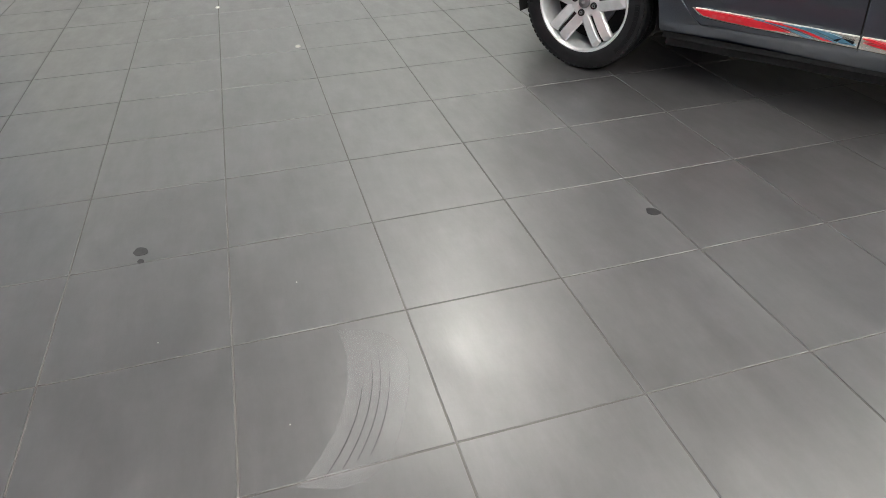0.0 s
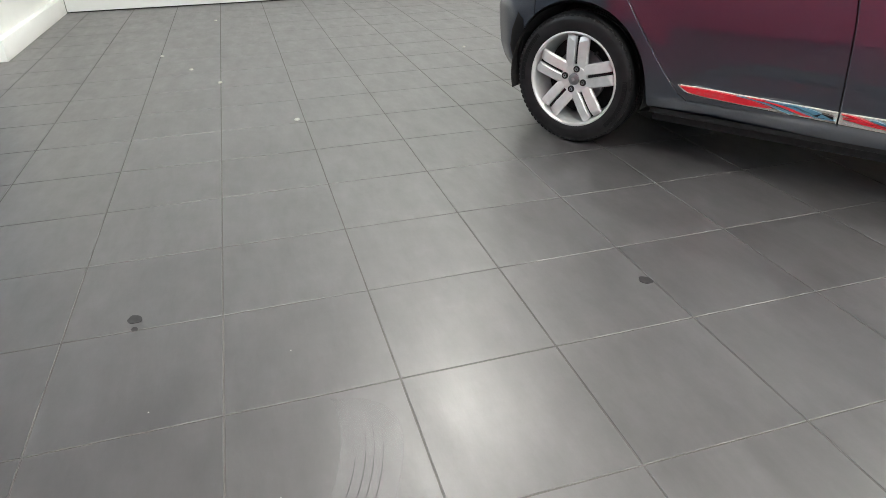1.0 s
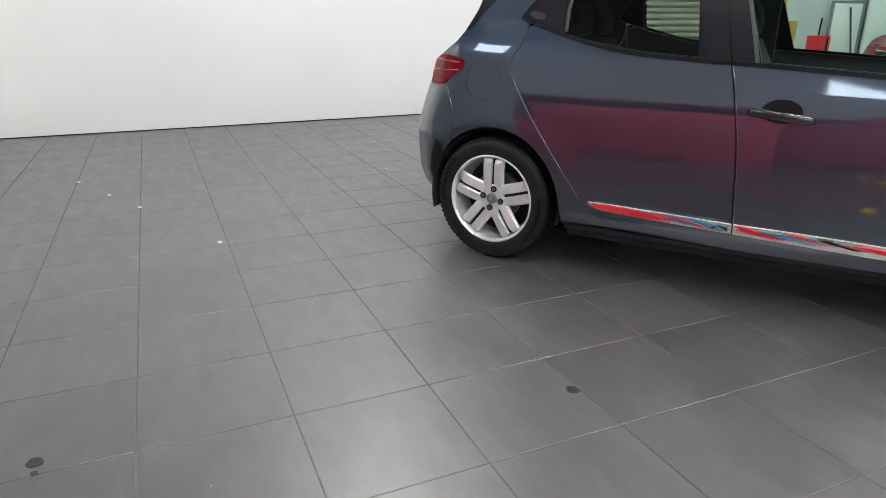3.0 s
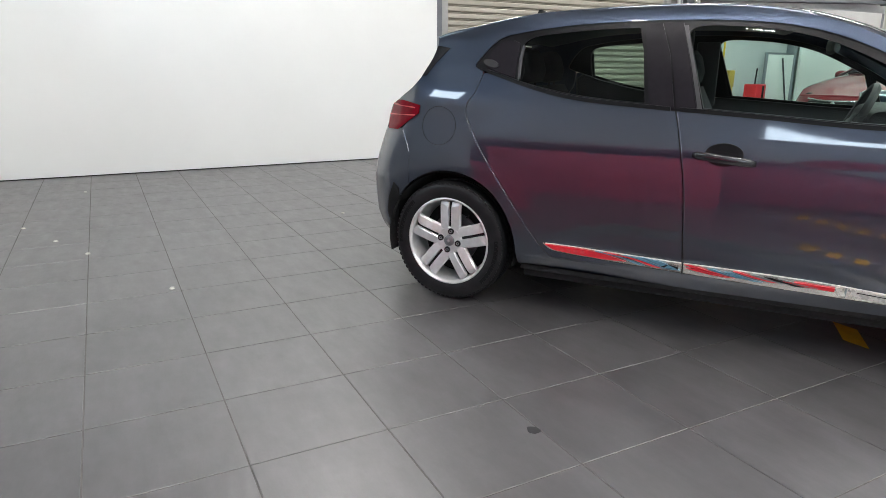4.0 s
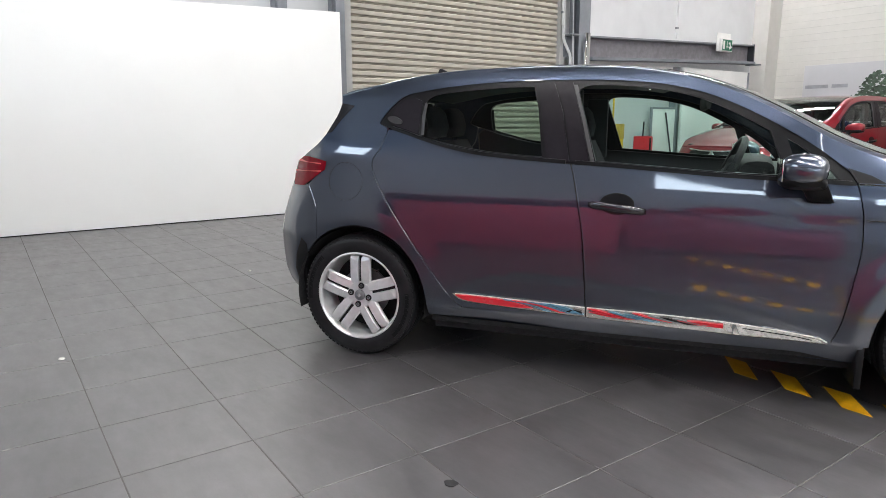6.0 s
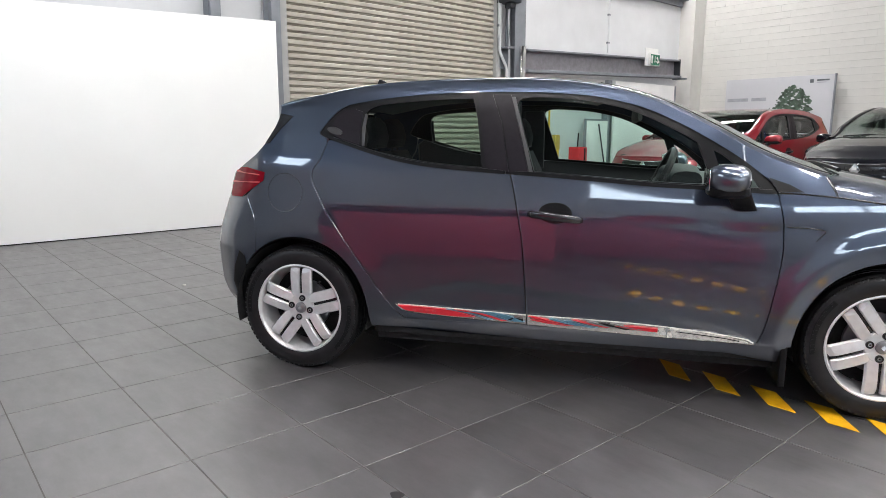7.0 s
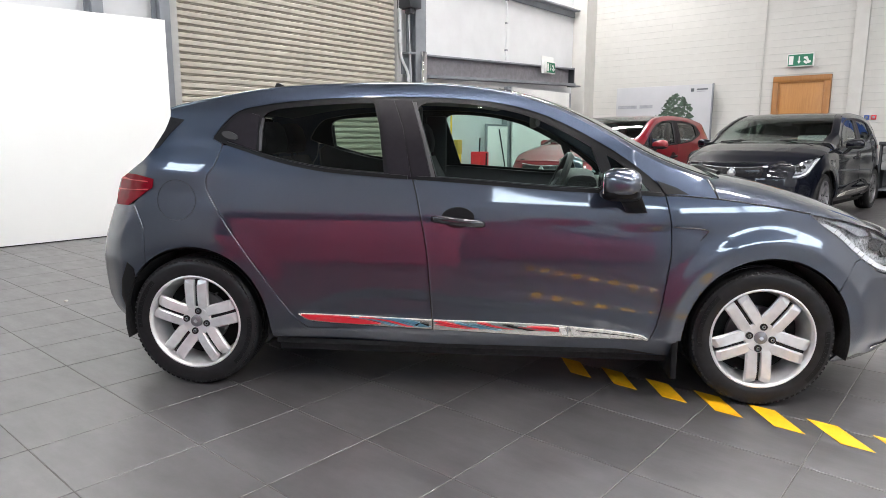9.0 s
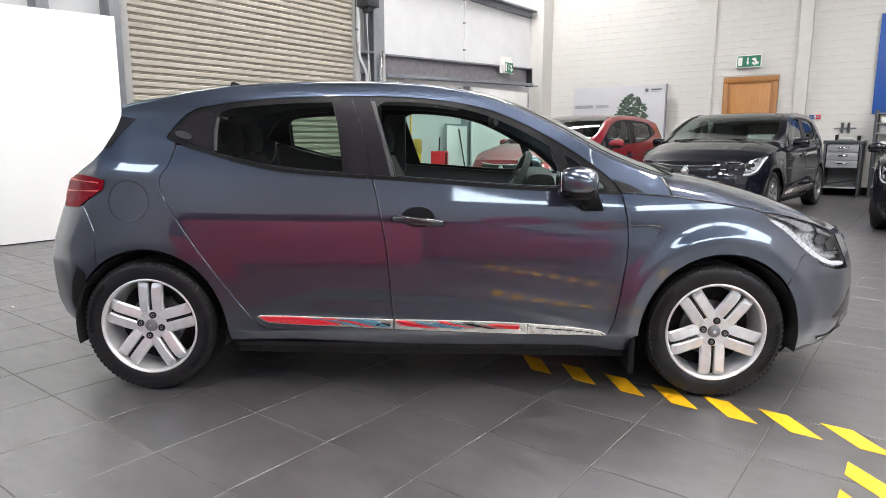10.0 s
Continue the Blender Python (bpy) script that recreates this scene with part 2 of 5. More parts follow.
def lathe(profile, n=64, m=None, bm=None, arc=None):
    """Turn (radius, y) pairs about the y axis."""
    bm = bm or bmesh.new()
    a0, a1 = arc or (0, 2 * math.pi)
    closed = arc is None
    rings = []
    for i in range(n if closed else n + 1):
        a = a0 + (a1 - a0) * i / n
        ring = [bm.verts.new((r * math.cos(a), y, r * math.sin(a))) for r, y in profile]
        rings.append(ring)
    for i in range(n):
        p, q = rings[i], rings[(i + 1) % len(rings)]
        for j in range(len(profile) - 1):
            bm.faces.new((p[j], p[j + 1], q[j + 1], q[j]))
    if m is not None:
        bmesh.ops.transform(bm, matrix=m, verts=[v for r in rings for v in r])
    return bm


def tube(points, radius, n=8, bm=None):
    """A round bar along points."""
    bm = bm or bmesh.new()
    pts = [Vector(p) for p in points]
    rings = []
    for i, p in enumerate(pts):
        d = (pts[min(i + 1, len(pts) - 1)] - pts[max(i - 1, 0)]).normalized()
        a = d.orthogonal().normalized() if i == 0 else (rings[-1][1] - d * rings[-1][1].dot(d)).normalized()
        b = d.cross(a)
        r = radius[i] if isinstance(radius, (list, tuple)) else radius
        rings.append(([bm.verts.new(p + r * (math.cos(t) * a + math.sin(t) * b)) for t in np.linspace(0, 2 * math.pi, n, endpoint=False)], a))
    for (r0, _), (r1, _) in zip(rings, rings[1:]):
        for j in range(n):
            bm.faces.new((r0[j], r0[(j + 1) % n], r1[(j + 1) % n], r1[j]))
    bm.faces.new(rings[0][0][::-1])
    bm.faces.new(rings[-1][0])
    return bm


def spline(pts, n=6):
    """Catmull-Rom through 2D points."""
    p = [np.array(q, float) for q in pts]
    p = [2 * p[0] - p[1]] + p + [2 * p[-1] - p[-2]]
    out = []
    for i in range(1, len(p) - 2):
        for t in np.linspace(0, 1, n, endpoint=False):
            a, b, c, d = p[i - 1], p[i], p[i + 1], p[i + 2]
            out.append(tuple(0.5 * (2 * b + (c - a) * t + (2 * a - 5 * b + 4 * c - d) * t * t + (3 * b - a - 3 * c + d) * t ** 3)))
    out.append(tuple(p[-2]))
    return out


def inside(pt, poly):
    x, y = pt
    odd = False
    for (x0, y0), (x1, y1) in zip(poly, poly[1:] + poly[:1]):
        if (y0 > y) != (y1 > y) and x < (x1 - x0) * (y - y0) / (y1 - y0) + x0:
            odd = not odd
    return odd


def shrink(poly, d):
    """Move a closed outline inwards by d."""
    area = sum(a[0] * b[1] - b[0] * a[1] for a, b in zip(poly, poly[1:] + poly[:1]))
    s = 1 if area > 0 else -1
    out = []
    for i, q in enumerate(poly):
        a, b, c = Vector(poly[i - 1]), Vector(q), Vector(poly[(i + 1) % len(poly)])
        n1, n2 = (b - a), (c - b)
        if n1.length < 1e-6 or n2.length < 1e-6:
            continue
        n1, n2 = Vector((-n1.y, n1.x)).normalized(), Vector((-n2.y, n2.x)).normalized()
        n = n1 + n2
        n = n / max(0.5, n.length_squared / 2) if n.length > 1e-6 else n1
        w = b + n * (d * s)
        out.append((w.x, w.y))
    return out


from mathutils.geometry import delaunay_2d_cdt


def fill(outline, holes=(), step=0.05):
    """Triangles of an outline with holes, with a grid of points inside."""
    def clean(poly):
        out = []
        for q in poly:
            if not out or math.hypot(q[0] - out[-1][0], q[1] - out[-1][1]) > 5e-4:
                out.append((float(q[0]), float(q[1])))
        if math.hypot(out[0][0] - out[-1][0], out[0][1] - out[-1][1]) < 5e-4:
            out.pop()
        return out
    loops = [clean(outline)] + [clean(h) for h in holes]
    pts, edges = [], []
    for lp in loops:
        k = len(pts)
        pts += lp
        edges += [(k + i, k + (i + 1) % len(lp)) for i in range(len(lp))]
    edge_pts = np.array(pts)
    xs, ys = [q[0] for q in loops[0]], [q[1] for q in loops[0]]
    for x in np.arange(min(xs) + step / 2, max(xs), step):
        for y in np.arange(min(ys) + step / 2, max(ys), step):
            if inside((x, y), loops[0]) and not any(inside((x, y), h) for h in loops[1:]) and np.min(np.hypot(edge_pts[:, 0] - x, edge_pts[:, 1] - y)) > step * 0.45:
                pts.append((x, y))
    vs, _, fs, *_ = delaunay_2d_cdt([Vector(p) for p in pts], edges, [], 0, 1e-6)
    tris = []
    for f in fs:
        c = sum((vs[i] for i in f), Vector((0, 0))) / len(f)
        if inside(c, loops[0]) and not any(inside(c, h) for h in loops[1:]):
            tris.append(tuple(f))
    return [tuple(v) for v in vs], tris


def sheet(outline, place, back, holes=(), step=0.05, outward=None):
    """A panel from a flat outline: place(a, b) gives the outer surface, back(a, b, p) the inner edge of its rim."""
    vs, tris = fill(outline, holes, step)
    bm = bmesh.new()
    if outward:
        ln, lf = bm.verts.layers.float_vector.new("outward"), bm.faces.layers.int.new("outer")
    used = sorted({i for t in tris for i in t})
    vm = {i: bm.verts.new(place(*vs[i])) for i in used}
    for t in tris:
        f = bm.faces.new([vm[i] for i in t])
        if outward:
            f[lf] = 1
    if outward:
        for i, v in vm.items():
            v[ln] = outward(*vs[i])
    flat = {v: vs[i] for i, v in vm.items()}
    rim = [e for e in bm.edges if len(e.link_faces) == 1]
    deep = {}
    for e in rim:
        for v in e.verts:
            if v not in deep:
                deep[v] = bm.verts.new(back(*flat[v], v.co))
    for e in rim:
        a, b = e.verts
        bm.faces.new((a, b, deep[b], deep[a]))
    return bm

# ---- the hatchback: half width of its side over length and height ----
PLAN_X = [-.66, -.64, -.6, -.525, -.42, -.28, -.1, .1, .4, 1.2, 2.2, 2.6, 2.85, 3.05, 3.21, 3.31, 3.38, 3.41, 3.42]
PLAN_Y = [.0, .40, .57, .70, .785, .832, .862, .876, .886, .892, .888, .876, .85, .795, .71, .60, .45, .3, 0]
SIDE_Z = [.15, .22, .30, .36, .39, .42, .46, .52, .58, .64, .68, .72, .78, .84, .88, .93, 1.0, 1.17, 1.30, 1.36, 1.40, 1.425, 1.44]
SIDE_IN = [.130, .074, .0215, .0065, .0026, .0006, .0004, .0010, .0019, .0031, .0041, .0055, .0088, .0139, .0201, .0314, .0474, .0994, .1544, .1874, .2174, .2474, .3494]
NOSE_Z, NOSE_IN = [.14, .2, .33, .5, .58, .66, .74, .80, .9, 1.5], [.10, .03, .0, .0, .01, .035, .08, .14, .16, .16]
TAIL_Z, TAIL_IN = [.2, .28, .34, .41, .5, .6, .7, .85, .97, 1.0, 1.5], [.12, .07, .035, .015, .005, 0, .02, .07, .10, .10, .10]
_px = np.linspace(-.66, 3.42, 400)
_py = np.interp(_px, PLAN_X, PLAN_Y)
_k = np.hanning(13) / np.hanning(13).sum()
_mid = np.convolve(np.pad(_py, 6, mode="edge"), _k, "valid")
_py = np.where((_px > -.5) & (_px < 3.25), _mid, _py)
_sz = np.linspace(.15, 1.44, 260)
_si = np.interp(_sz, SIDE_Z, SIDE_IN)
_k2 = np.hanning(15) / np.hanning(15).sum()
_si = np.where(_sz < 1.40, np.convolve(np.pad(_si, 7, mode="edge"), _k2, "valid"), _si)
WB = 2.583


def half(x, z):
    """Half the car's width at length x and height z."""
    v = np.interp(z, NOSE_Z, NOSE_IN) * min(1, max(0, (x - 2.7) / .4)) - np.interp(z, TAIL_Z, TAIL_IN) * min(1, max(0, -x / .35))
    w = np.interp(x + v, _px, _py) - np.interp(z, _sz, _si)
    crease = np.interp(x, [.45, .56, .72, .9, 1.15, 1.65, 1.9, 2.05], [.36, .41, .465, .49, .472, .425, .37, .32])
    t = min(1, max(0, (crease + .02 - z) / .05)) * min(1, max(0, (x - .45) / .2)) * min(1, max(0, (2.12 - x) / .15))
    w -= .010 * t * t * (3 - 2 * t)
    z0 = .814 - .03 * (x - 1.7)
    g = min(1, max(0, (x - 1.5) / .4)) * min(1, max(0, (2.33 - x) / .04))
    if g and z < z0:
        w -= .004 * g * min(1, (z0 - z) / .008) * max(0, 1 - (z0 - z) / .09)
    for cx in (0.01, WB + .01):
        r = math.hypot(x - cx, z - .31)
        k = min(1, max(0, (.525 - r) / .115))
        w += (.005 if cx < 1 else .011) * k * k * (3 - 2 * k)
        # the lip rolls in towards the arch
        w += (0 if cx < 1 else .005) * math.exp(-((r - .425) / .04) ** 2) * min(1, max(0, (z - .2) / .1))
    w += .020 * math.exp(-((x + .08) / .30) ** 2 - ((z - 1.035) / .10) ** 2)
    if z > .93 and x > 2.0:
        w -= .6 * (z - .93) * min(1, (x - 2.0) / .3)
    return max(0.0, float(w))


RAIL = [(-.134, 1.307), (-.069, 1.324), (.09, 1.353), (.216, 1.377), (.344, 1.396), (.472, 1.407), (.601, 1.413), (.758, 1.419), (.863, 1.421), (.995, 1.420), (1.128, 1.415),
        (1.26, 1.405), (1.39, 1.387), (1.518, 1.357), (1.645, 1.313), (1.769, 1.255), (1.892, 1.189), (2.014, 1.119), (2.136, 1.063), (2.257, 1.018), (2.318, 1.0)]
WINDOW_TOP = [(.108, 1.18), (.155, 1.244), (.219, 1.297), (.309, 1.318), (.412, 1.333), (.489, 1.341), (.618, 1.351), (.877, 1.359), (1.135, 1.355), (1.34, 1.340), (1.467, 1.319),
              (1.594, 1.284), (1.719, 1.231), (1.842, 1.165), (1.964, 1.090), (2.061, 1.019), (2.133, .955)]
BELT = [(.108, 1.166), (.145, 1.150), (.252, 1.118), (.332, 1.093), (.437, 1.064), (.540, 1.041), (.643, 1.025), (.77, 1.013), (.896, 1.004), (1.042, .994), (1.147, .989), (1.395, .972),
        (1.643, .954), (1.839, .945), (2.084, .934), (2.135, .932)]
DOOR_REAR = [(.155, 1.140), (.127, 1.05), (.097, 1.006), (.09, .956), (.112, .902), (.182, .784), (.273, .657), (.378, .515), (.496, .36)]
DOOR_MID = [(1.042, .994), (1.061, .925), (1.085, .81), (1.106, .691), (1.121, .537), (1.133, .36), (1.137, .298)]
DOOR_FRONT = [(2.135, .932), (2.152, .86), (2.162, .798), (2.166, .699), (2.16, .624), (2.142, .494), (2.12, .374), (2.098, .296)]
BONNET_EDGE = [(2.355, .919), (2.42, .911), (2.499, .900), (2.621, .881), (2.735, .860), (2.888, .831), (3.06, .784), (3.17, .736)]


def arch(cx, r, a0, a1, n=26):
    return [(cx + r * math.cos(radians(a)), .31 + r * math.sin(radians(a))) for a in np.linspace(a0, a1, n)]


def cut(curve, x0, x1):
    return [q for q in curve if x0 - 1e-6 <= q[0] <= x1 + 1e-6]


BELT_S, TOP_S, RAIL_S = spline(BELT), spline(WINDOW_TOP), spline(RAIL)
REAR_S, MID_S, FRONT_S, BONNET_S = spline(DOOR_REAR), spline(DOOR_MID), spline(DOOR_FRONT), spline(BONNET_EDGE)
HEADLAMP = spline([(2.735, .860), (2.888, .831), (3.06, .784), (3.17, .736)]) + spline([(3.17, .736), (3.2, .659), (3.245, .580)])[1:] + spline([(3.245, .580), (3.155, .582), (3.064, .61), (2.982, .666), (2.89, .745), (2.801, .805), (2.735, .860)])[1:-1]
TAIL_LAMP = [(-.296, 1.002), (-.178, .982), (-.186, .94), (-.254, .9), (-.327, .856), (-.427, .852), (-.447, .914), (-.425, .973), (-.36, 1.002)]
RA, FA = .01, WB + .01

SIDES = {
    "rear_door": REAR_S[::-1] + cut(BELT_S, .16, 1.04) + MID_S + [(.9, .298), (.56, .300), (.515, .335)],
    "front_door": MID_S[::-1] + cut(BELT_S, 1.05, 2.13) + FRONT_S + [(1.6, .296), (1.2, .298)],
    "sill": [(.385, .305), (1.137, .305), (2.095, .303), (2.215, .31), (2.215, .208), (1.14, .231), (.374, .248)],
    "front_wing": FRONT_S[::-1] + [(2.20, .931)] + cut(BONNET_S, 2.20, 2.73) + [(2.735, .860), (2.801, .805), (2.89, .745), (2.982, .666), (2.953, .655)] + arch(FA, .362, 37.2, 182) + [(2.228, .295), (2.11, .295)],
    "body_side": [(.374, .255)] + arch(RA, .365, -6, 130.8)[1:] + [(-.234, .749), (-.293, .866), (-.254, .9), (-.186, .94), (-.178, .982), (-.296, 1.002), (-.36, 1.002), (-.248, 1.065), (-.191, 1.124),
                 (-.150, 1.20), (-.128, 1.262)] + RAIL_S + [(2.338, .96), (2.352, .924), (2.21, .935), (2.14, .938)] + TOP_S[::-1] + [(.108, 1.166), (.150, 1.145)] + REAR_S[1:] + [(.503, .350), (.518, .331), (.562, .2965), (.40, .295)],
    "rear_bumper_side": [(-.293, .866), (-.234, .749)] + arch(RA, .365, 131.2, 188) + [(-.40, .25), (-.515, .28), (-.55, .34), (-.57, .41), (-.58, .5), (-.585, .6), (-.565, .7), (-.515, .85), (-.427, .852), (-.327, .856)],
    "front_bumper_side": [(2.982, .666), (2.953, .655)] + arch(FA, .362, 36.8, -22) + [(2.97, .175), (3.07, .157), (3.2, .165), (3.29, .185), (3.327, .2), (3.357, .33), (3.357, .5), (3.347, .58), (3.32, .66), (3.277, .735), (3.17, .736),
                          (3.2, .659), (3.245, .580), (3.155, .582), (3.064, .61)],
}
GLASS_REAR = spline([(.352, 1.105), (.348, 1.20), (.356, 1.268), (.40, 1.297), (.493, 1.312), (.68, 1.326), (.848, 1.330)], 4) + [(.878, 1.232), (.912, 1.02)] + spline([(.912, 1.02), (.77, 1.030), (.64, 1.043), (.54, 1.060), (.437, 1.083), (.352, 1.105)], 3)[1:-1]
GLASS_FRONT = spline([(1.052, 1.30), (1.07, 1.322), (1.136, 1.332), (1.341, 1.317), (1.518, 1.280), (1.644, 1.231), (1.768, 1.167), (1.822, 1.135)], 4) + [(1.888, .962)] + spline([(1.888, .962), (1.64, .972), (1.395, .989), (1.146, 1.006)], 3)[1:]
GLASS_SMALL = [(1.885, 1.105), (1.925, 1.082), (1.964, 1.052), (2.036, .992), (2.07, .952), (1.937, .957)]


def flank(outline, sgn, off=0.0, thick=0.018, holes=(), step=0.05):
    """A panel of the car's side; off > 0 lies further in."""
    def place(x, z):
        return (x, sgn * max(.02, half(x, z) - off), z)

    def back(x, z, p):
        return (x, sgn * max(.01, half(x, z) - off - thick), z)

    def outward(x, z):
        e = .006
        return Vector((-(half(x + e, z) - half(x - e, z)) / (2 * e), sgn, -(half(x, z + e) - half(x, z - e)) / (2 * e))).normalized()
    return sheet(outline, place, back, holes, step, outward)


def span(edge, crown, bow, n=18, y_in=0.0, lift=0.0, power=2.2, trim=0.0):
    """A panel from flank to flank along an edge of (x, z); crown and bow are functions of the place along it from 0 to 1."""
    bm = bmesh.new()
    rows = []
    for i, (x, z) in enumerate(edge):
        t = i / (len(edge) - 1)
        ye = half(x, z) - y_in
        rows.append([bm.verts.new((x + bow(t) * (1 - abs(s) ** power), s * ye, z + lift + crown(t) * (1 - abs(s) ** power))) for s in np.linspace(-1, 1, n) * (1 - trim / ye)])
    for p, q in zip(rows, rows[1:]):
        for j in range(n - 1):
            bm.faces.new((p[j], p[j + 1], q[j + 1], q[j]))
    return bm


def thicken(bm, d):
    bmesh.ops.recalc_face_normals(bm, faces=bm.faces)
    bmesh.ops.solidify(bm, geom=bm.faces[:], thickness=d)
    return bm


def blob(rows, n=20):
    """A closed form through rings of (centre, half width a, half height b, axis a, axis b, power)."""
    bm = bmesh.new()
    rings = []
    for c, a, b, ax, bx, pw in rows:
        ring = []
        for t in np.linspace(0, 2 * math.pi, n, endpoint=False):
            ct, st = math.cos(t), math.sin(t)
            ring.append(bm.verts.new(Vector(c) + Vector(ax) * (a * math.copysign(abs(ct) ** pw, ct)) + Vector(bx) * (b * math.copysign(abs(st) ** pw, st))))
        rings.append(ring)
    for p, q in zip(rings, rings[1:]):
        for j in range(n):
            bm.faces.new((p[j], p[(j + 1) % n], q[(j + 1) % n], q[j]))
    bm.faces.new(rings[0][::-1])
    bm.faces.new(rings[-1])
    return bm


def wheel_meshes():
    """Meshes of one wheel, its outer face towards -y, its axle along y."""
    out = []
    # tyre: sidewall, shoulder and tread with grooves
    prof = [(.212, -.085), (.222, -.094), (.25, -.1005), (.275, -.100), (.292, -.094), (.3045, -.082), (.3085, -.070), (.310, -.050), (.310, -.034), (.303, -.033), (.303, -.027), (.311, -.026),
            (.311, -.004), (.304, -.003), (.304, .003), (.311, .004), (.311, .026), (.303, .027), (.303, .033), (.310, .034), (.3085, .07), (.3045, .082), (.292, .094), (.25, .1), (.215, .09)]
    bm = lathe(prof, 96)
    for k in range(72):      # shoulder lugs
        a = 2 * math.pi * k / 72
        box(bm, .284, .2985, -.0945, -.086, -.0085, .0085, m=Matrix.Rotation(-a, 4, "Y"))
    out.append(("tyre", finish(bm, RUBBER, "tyre"), "black tyre with a plain raised sidewall"))
    # raised sidewall lettering stands as plain bars
    bm = lathe([(.258, -.0995), (.2585, -.1008), (.2795, -.1005), (.280, -.0985)], 16, arc=(radians(-3), radians(49)))
    for k in range(11):
        box(bm, .262, .276, -.1022, -.098, -.0065, .0065, m=Matrix.Rotation(-radians(k * 4.6), 4, "Y"))
    out.append(("sidewall_mark", finish(bm, TRIM_BLACK, "sidewall_mark"), ""))
    prof = [(.222, -.098), (.226, -.092), (.222, -.086), (.214, -.080), (.206, -.05), (.197, -.02), (.190, .03), (.190, .08), (.20, .085), (.214, .085)]
    out.append(("rim_barrel", finish(lathe([(.2165, -.0935)] + prof[1:], 72), ALLOY, "rim_barrel"), ""))
    out.append(("rim_lip", finish(lathe([(.209, -.082), (.213, -.093), (.2185, -.0975), (.2245, -.0955), (.2255, -.088), (.219, -.080), (.209, -.082)], 80), ALLOY, "rim_lip"), ""))
    out.append(("brake_disc", finish(lathe([(.02, -.012), (.06, -.030), (.062, -.012), (.128, -.012), (.128, .010), (.03, .012)], 48), ALLOY_DARK, "brake_disc"), ""))
    out.append(("back_plate", finish(lathe([(.0, .03), (.192, .03), (.192, .04), (.0, .04)], 40), LINER, "back_plate"), ""))
    # one double spoke, pointing up; the slot side is cut back at the rim
    bm = bmesh.new()
    for sx in (-1, 1):
        rings = []
        for t in np.linspace(0, 1, 9):
            xi, xo = .0075, .0555 + .003 * t
            y = -.069 - .017 * math.sin(t * math.pi * .60) + .010 * max(0, t - .86) / .14
            ri, ro = .022 + t * .176, .022 + t * .194
            sec = ((xi, y + .034), (xi, y + .004), (xi + .004, y), (xo - .007, y + .0045), (xo, y + .013), (xo - .006, y + .034))
            rings.append([bm.verts.new((sx * px, py, ri + (ro - ri) * (px - xi) / (xo - xi))) for px, py in sec])
        for p, q in zip(rings, rings[1:]):
            for j in range(6):
                bm.faces.new((p[j], p[(j + 1) % 6], q[(j + 1) % 6], q[j]))
        bm.faces.new(rings[0])
        bm.faces.new(rings[-1][::-1])
    out.append(("spoke", finish(bm, ALLOY, "spoke", 20), ""))
    # black bar fills the spoke slot and stands for its shade
    bm = bmesh.new()
    box(bm, -.012, .012, -.066, -.045, .070, .200, bevel=.002)
    out.append(("spoke_slot", finish(bm, LAMP_BLACK, "spoke_slot"), "black bar for the shade in the slot between twin spokes"))
    out.append(("hub", finish(lathe([(.0, -.071), (.040, -.073), (.066, -.0745), (.071, -.068), (.072, -.03), (.0, -.03)], 40), ALLOY, "hub"), ""))
    # flat black disc paints the shade of a recess round each bolt
    out.append(("bolt_recess", finish(lathe([(.0, -.0755), (.0135, -.0755), (.0155, -.0765), (.0165, -.070), (.0, -.070)], 20), LAMP_BLACK, "bolt_recess"), "black disc for the shade of a bolt recess"))
    bm = lathe([(.0, -.085), (.018, -.0845), (.0265, -.081), (.0285, -.074), (.0, -.074)], 32)
    out.append(("hub_cap", finish(bm, ALLOY_DARK, "hub_cap"), "grey hub cap with a plain emblem"))
    bm = bmesh.new()
    box(bm, -.0075, .0075, -.0862, -.083, -.0075, .0075, m=Matrix.Rotation(radians(45), 4, "Y") @ Matrix.Diagonal((1, 1, 1, 1)))
    out.append(("emblem", finish(bm, CHROME, "emblem"), ""))
    bm = lathe([(.0, -.074), (.004, -.0745), (.0045, -.079), (.0075, -.0795), (.0085, -.073), (.0085, -.068)], 18)
    out.append(("wheel_bolt", finish(bm, ALLOY_DARK, "wheel_bolt"), ""))
    out.append(("valve", finish(tube([(0, -.072, .175), (0, -.092, .170)], .0045), LAMP_BLACK, "valve"), ""))
    return {k: (me, lb) for k, me, lb in out}


def put_wheel(car, meshes, x, sgn, turn):
    base = pose(x, sgn * .757, .311) if sgn < 0 else pose(x, sgn * .757, .311, 0, 0, 180)
    wheel = part("wheel", meshes["tyre"][0], None, car, "black tyre on a silver five-twin-spoke alloy wheel", base)
    for k, (me, lb) in meshes.items():
        if k == "tyre":
            continue
        if k in ("spoke", "spoke_slot"):
            for i in range(5):
                part(k, me, None, wheel, lb, pose(0, 0, 0, 0, turn + 72 * i, 0))
        elif k in ("wheel_bolt", "bolt_recess"):
            for i in range(4):
                a = radians(turn + 10 + 90 * i)
                part(k, me, None, wheel, lb, pose(.050 * math.sin(a), -.003, .050 * math.cos(a)))
        elif k == "sidewall_mark":
            for i in range(2):
                part(k, me, None, wheel, lb, pose(0, 0, 0, 0, turn + 40 + 180 * i, 0))
        elif k == "valve":
            part(k, me, None, wheel, lb, pose(0, 0, 0, 0, turn + 36, 0))
        else:
            part(k, me, None, wheel, lb)


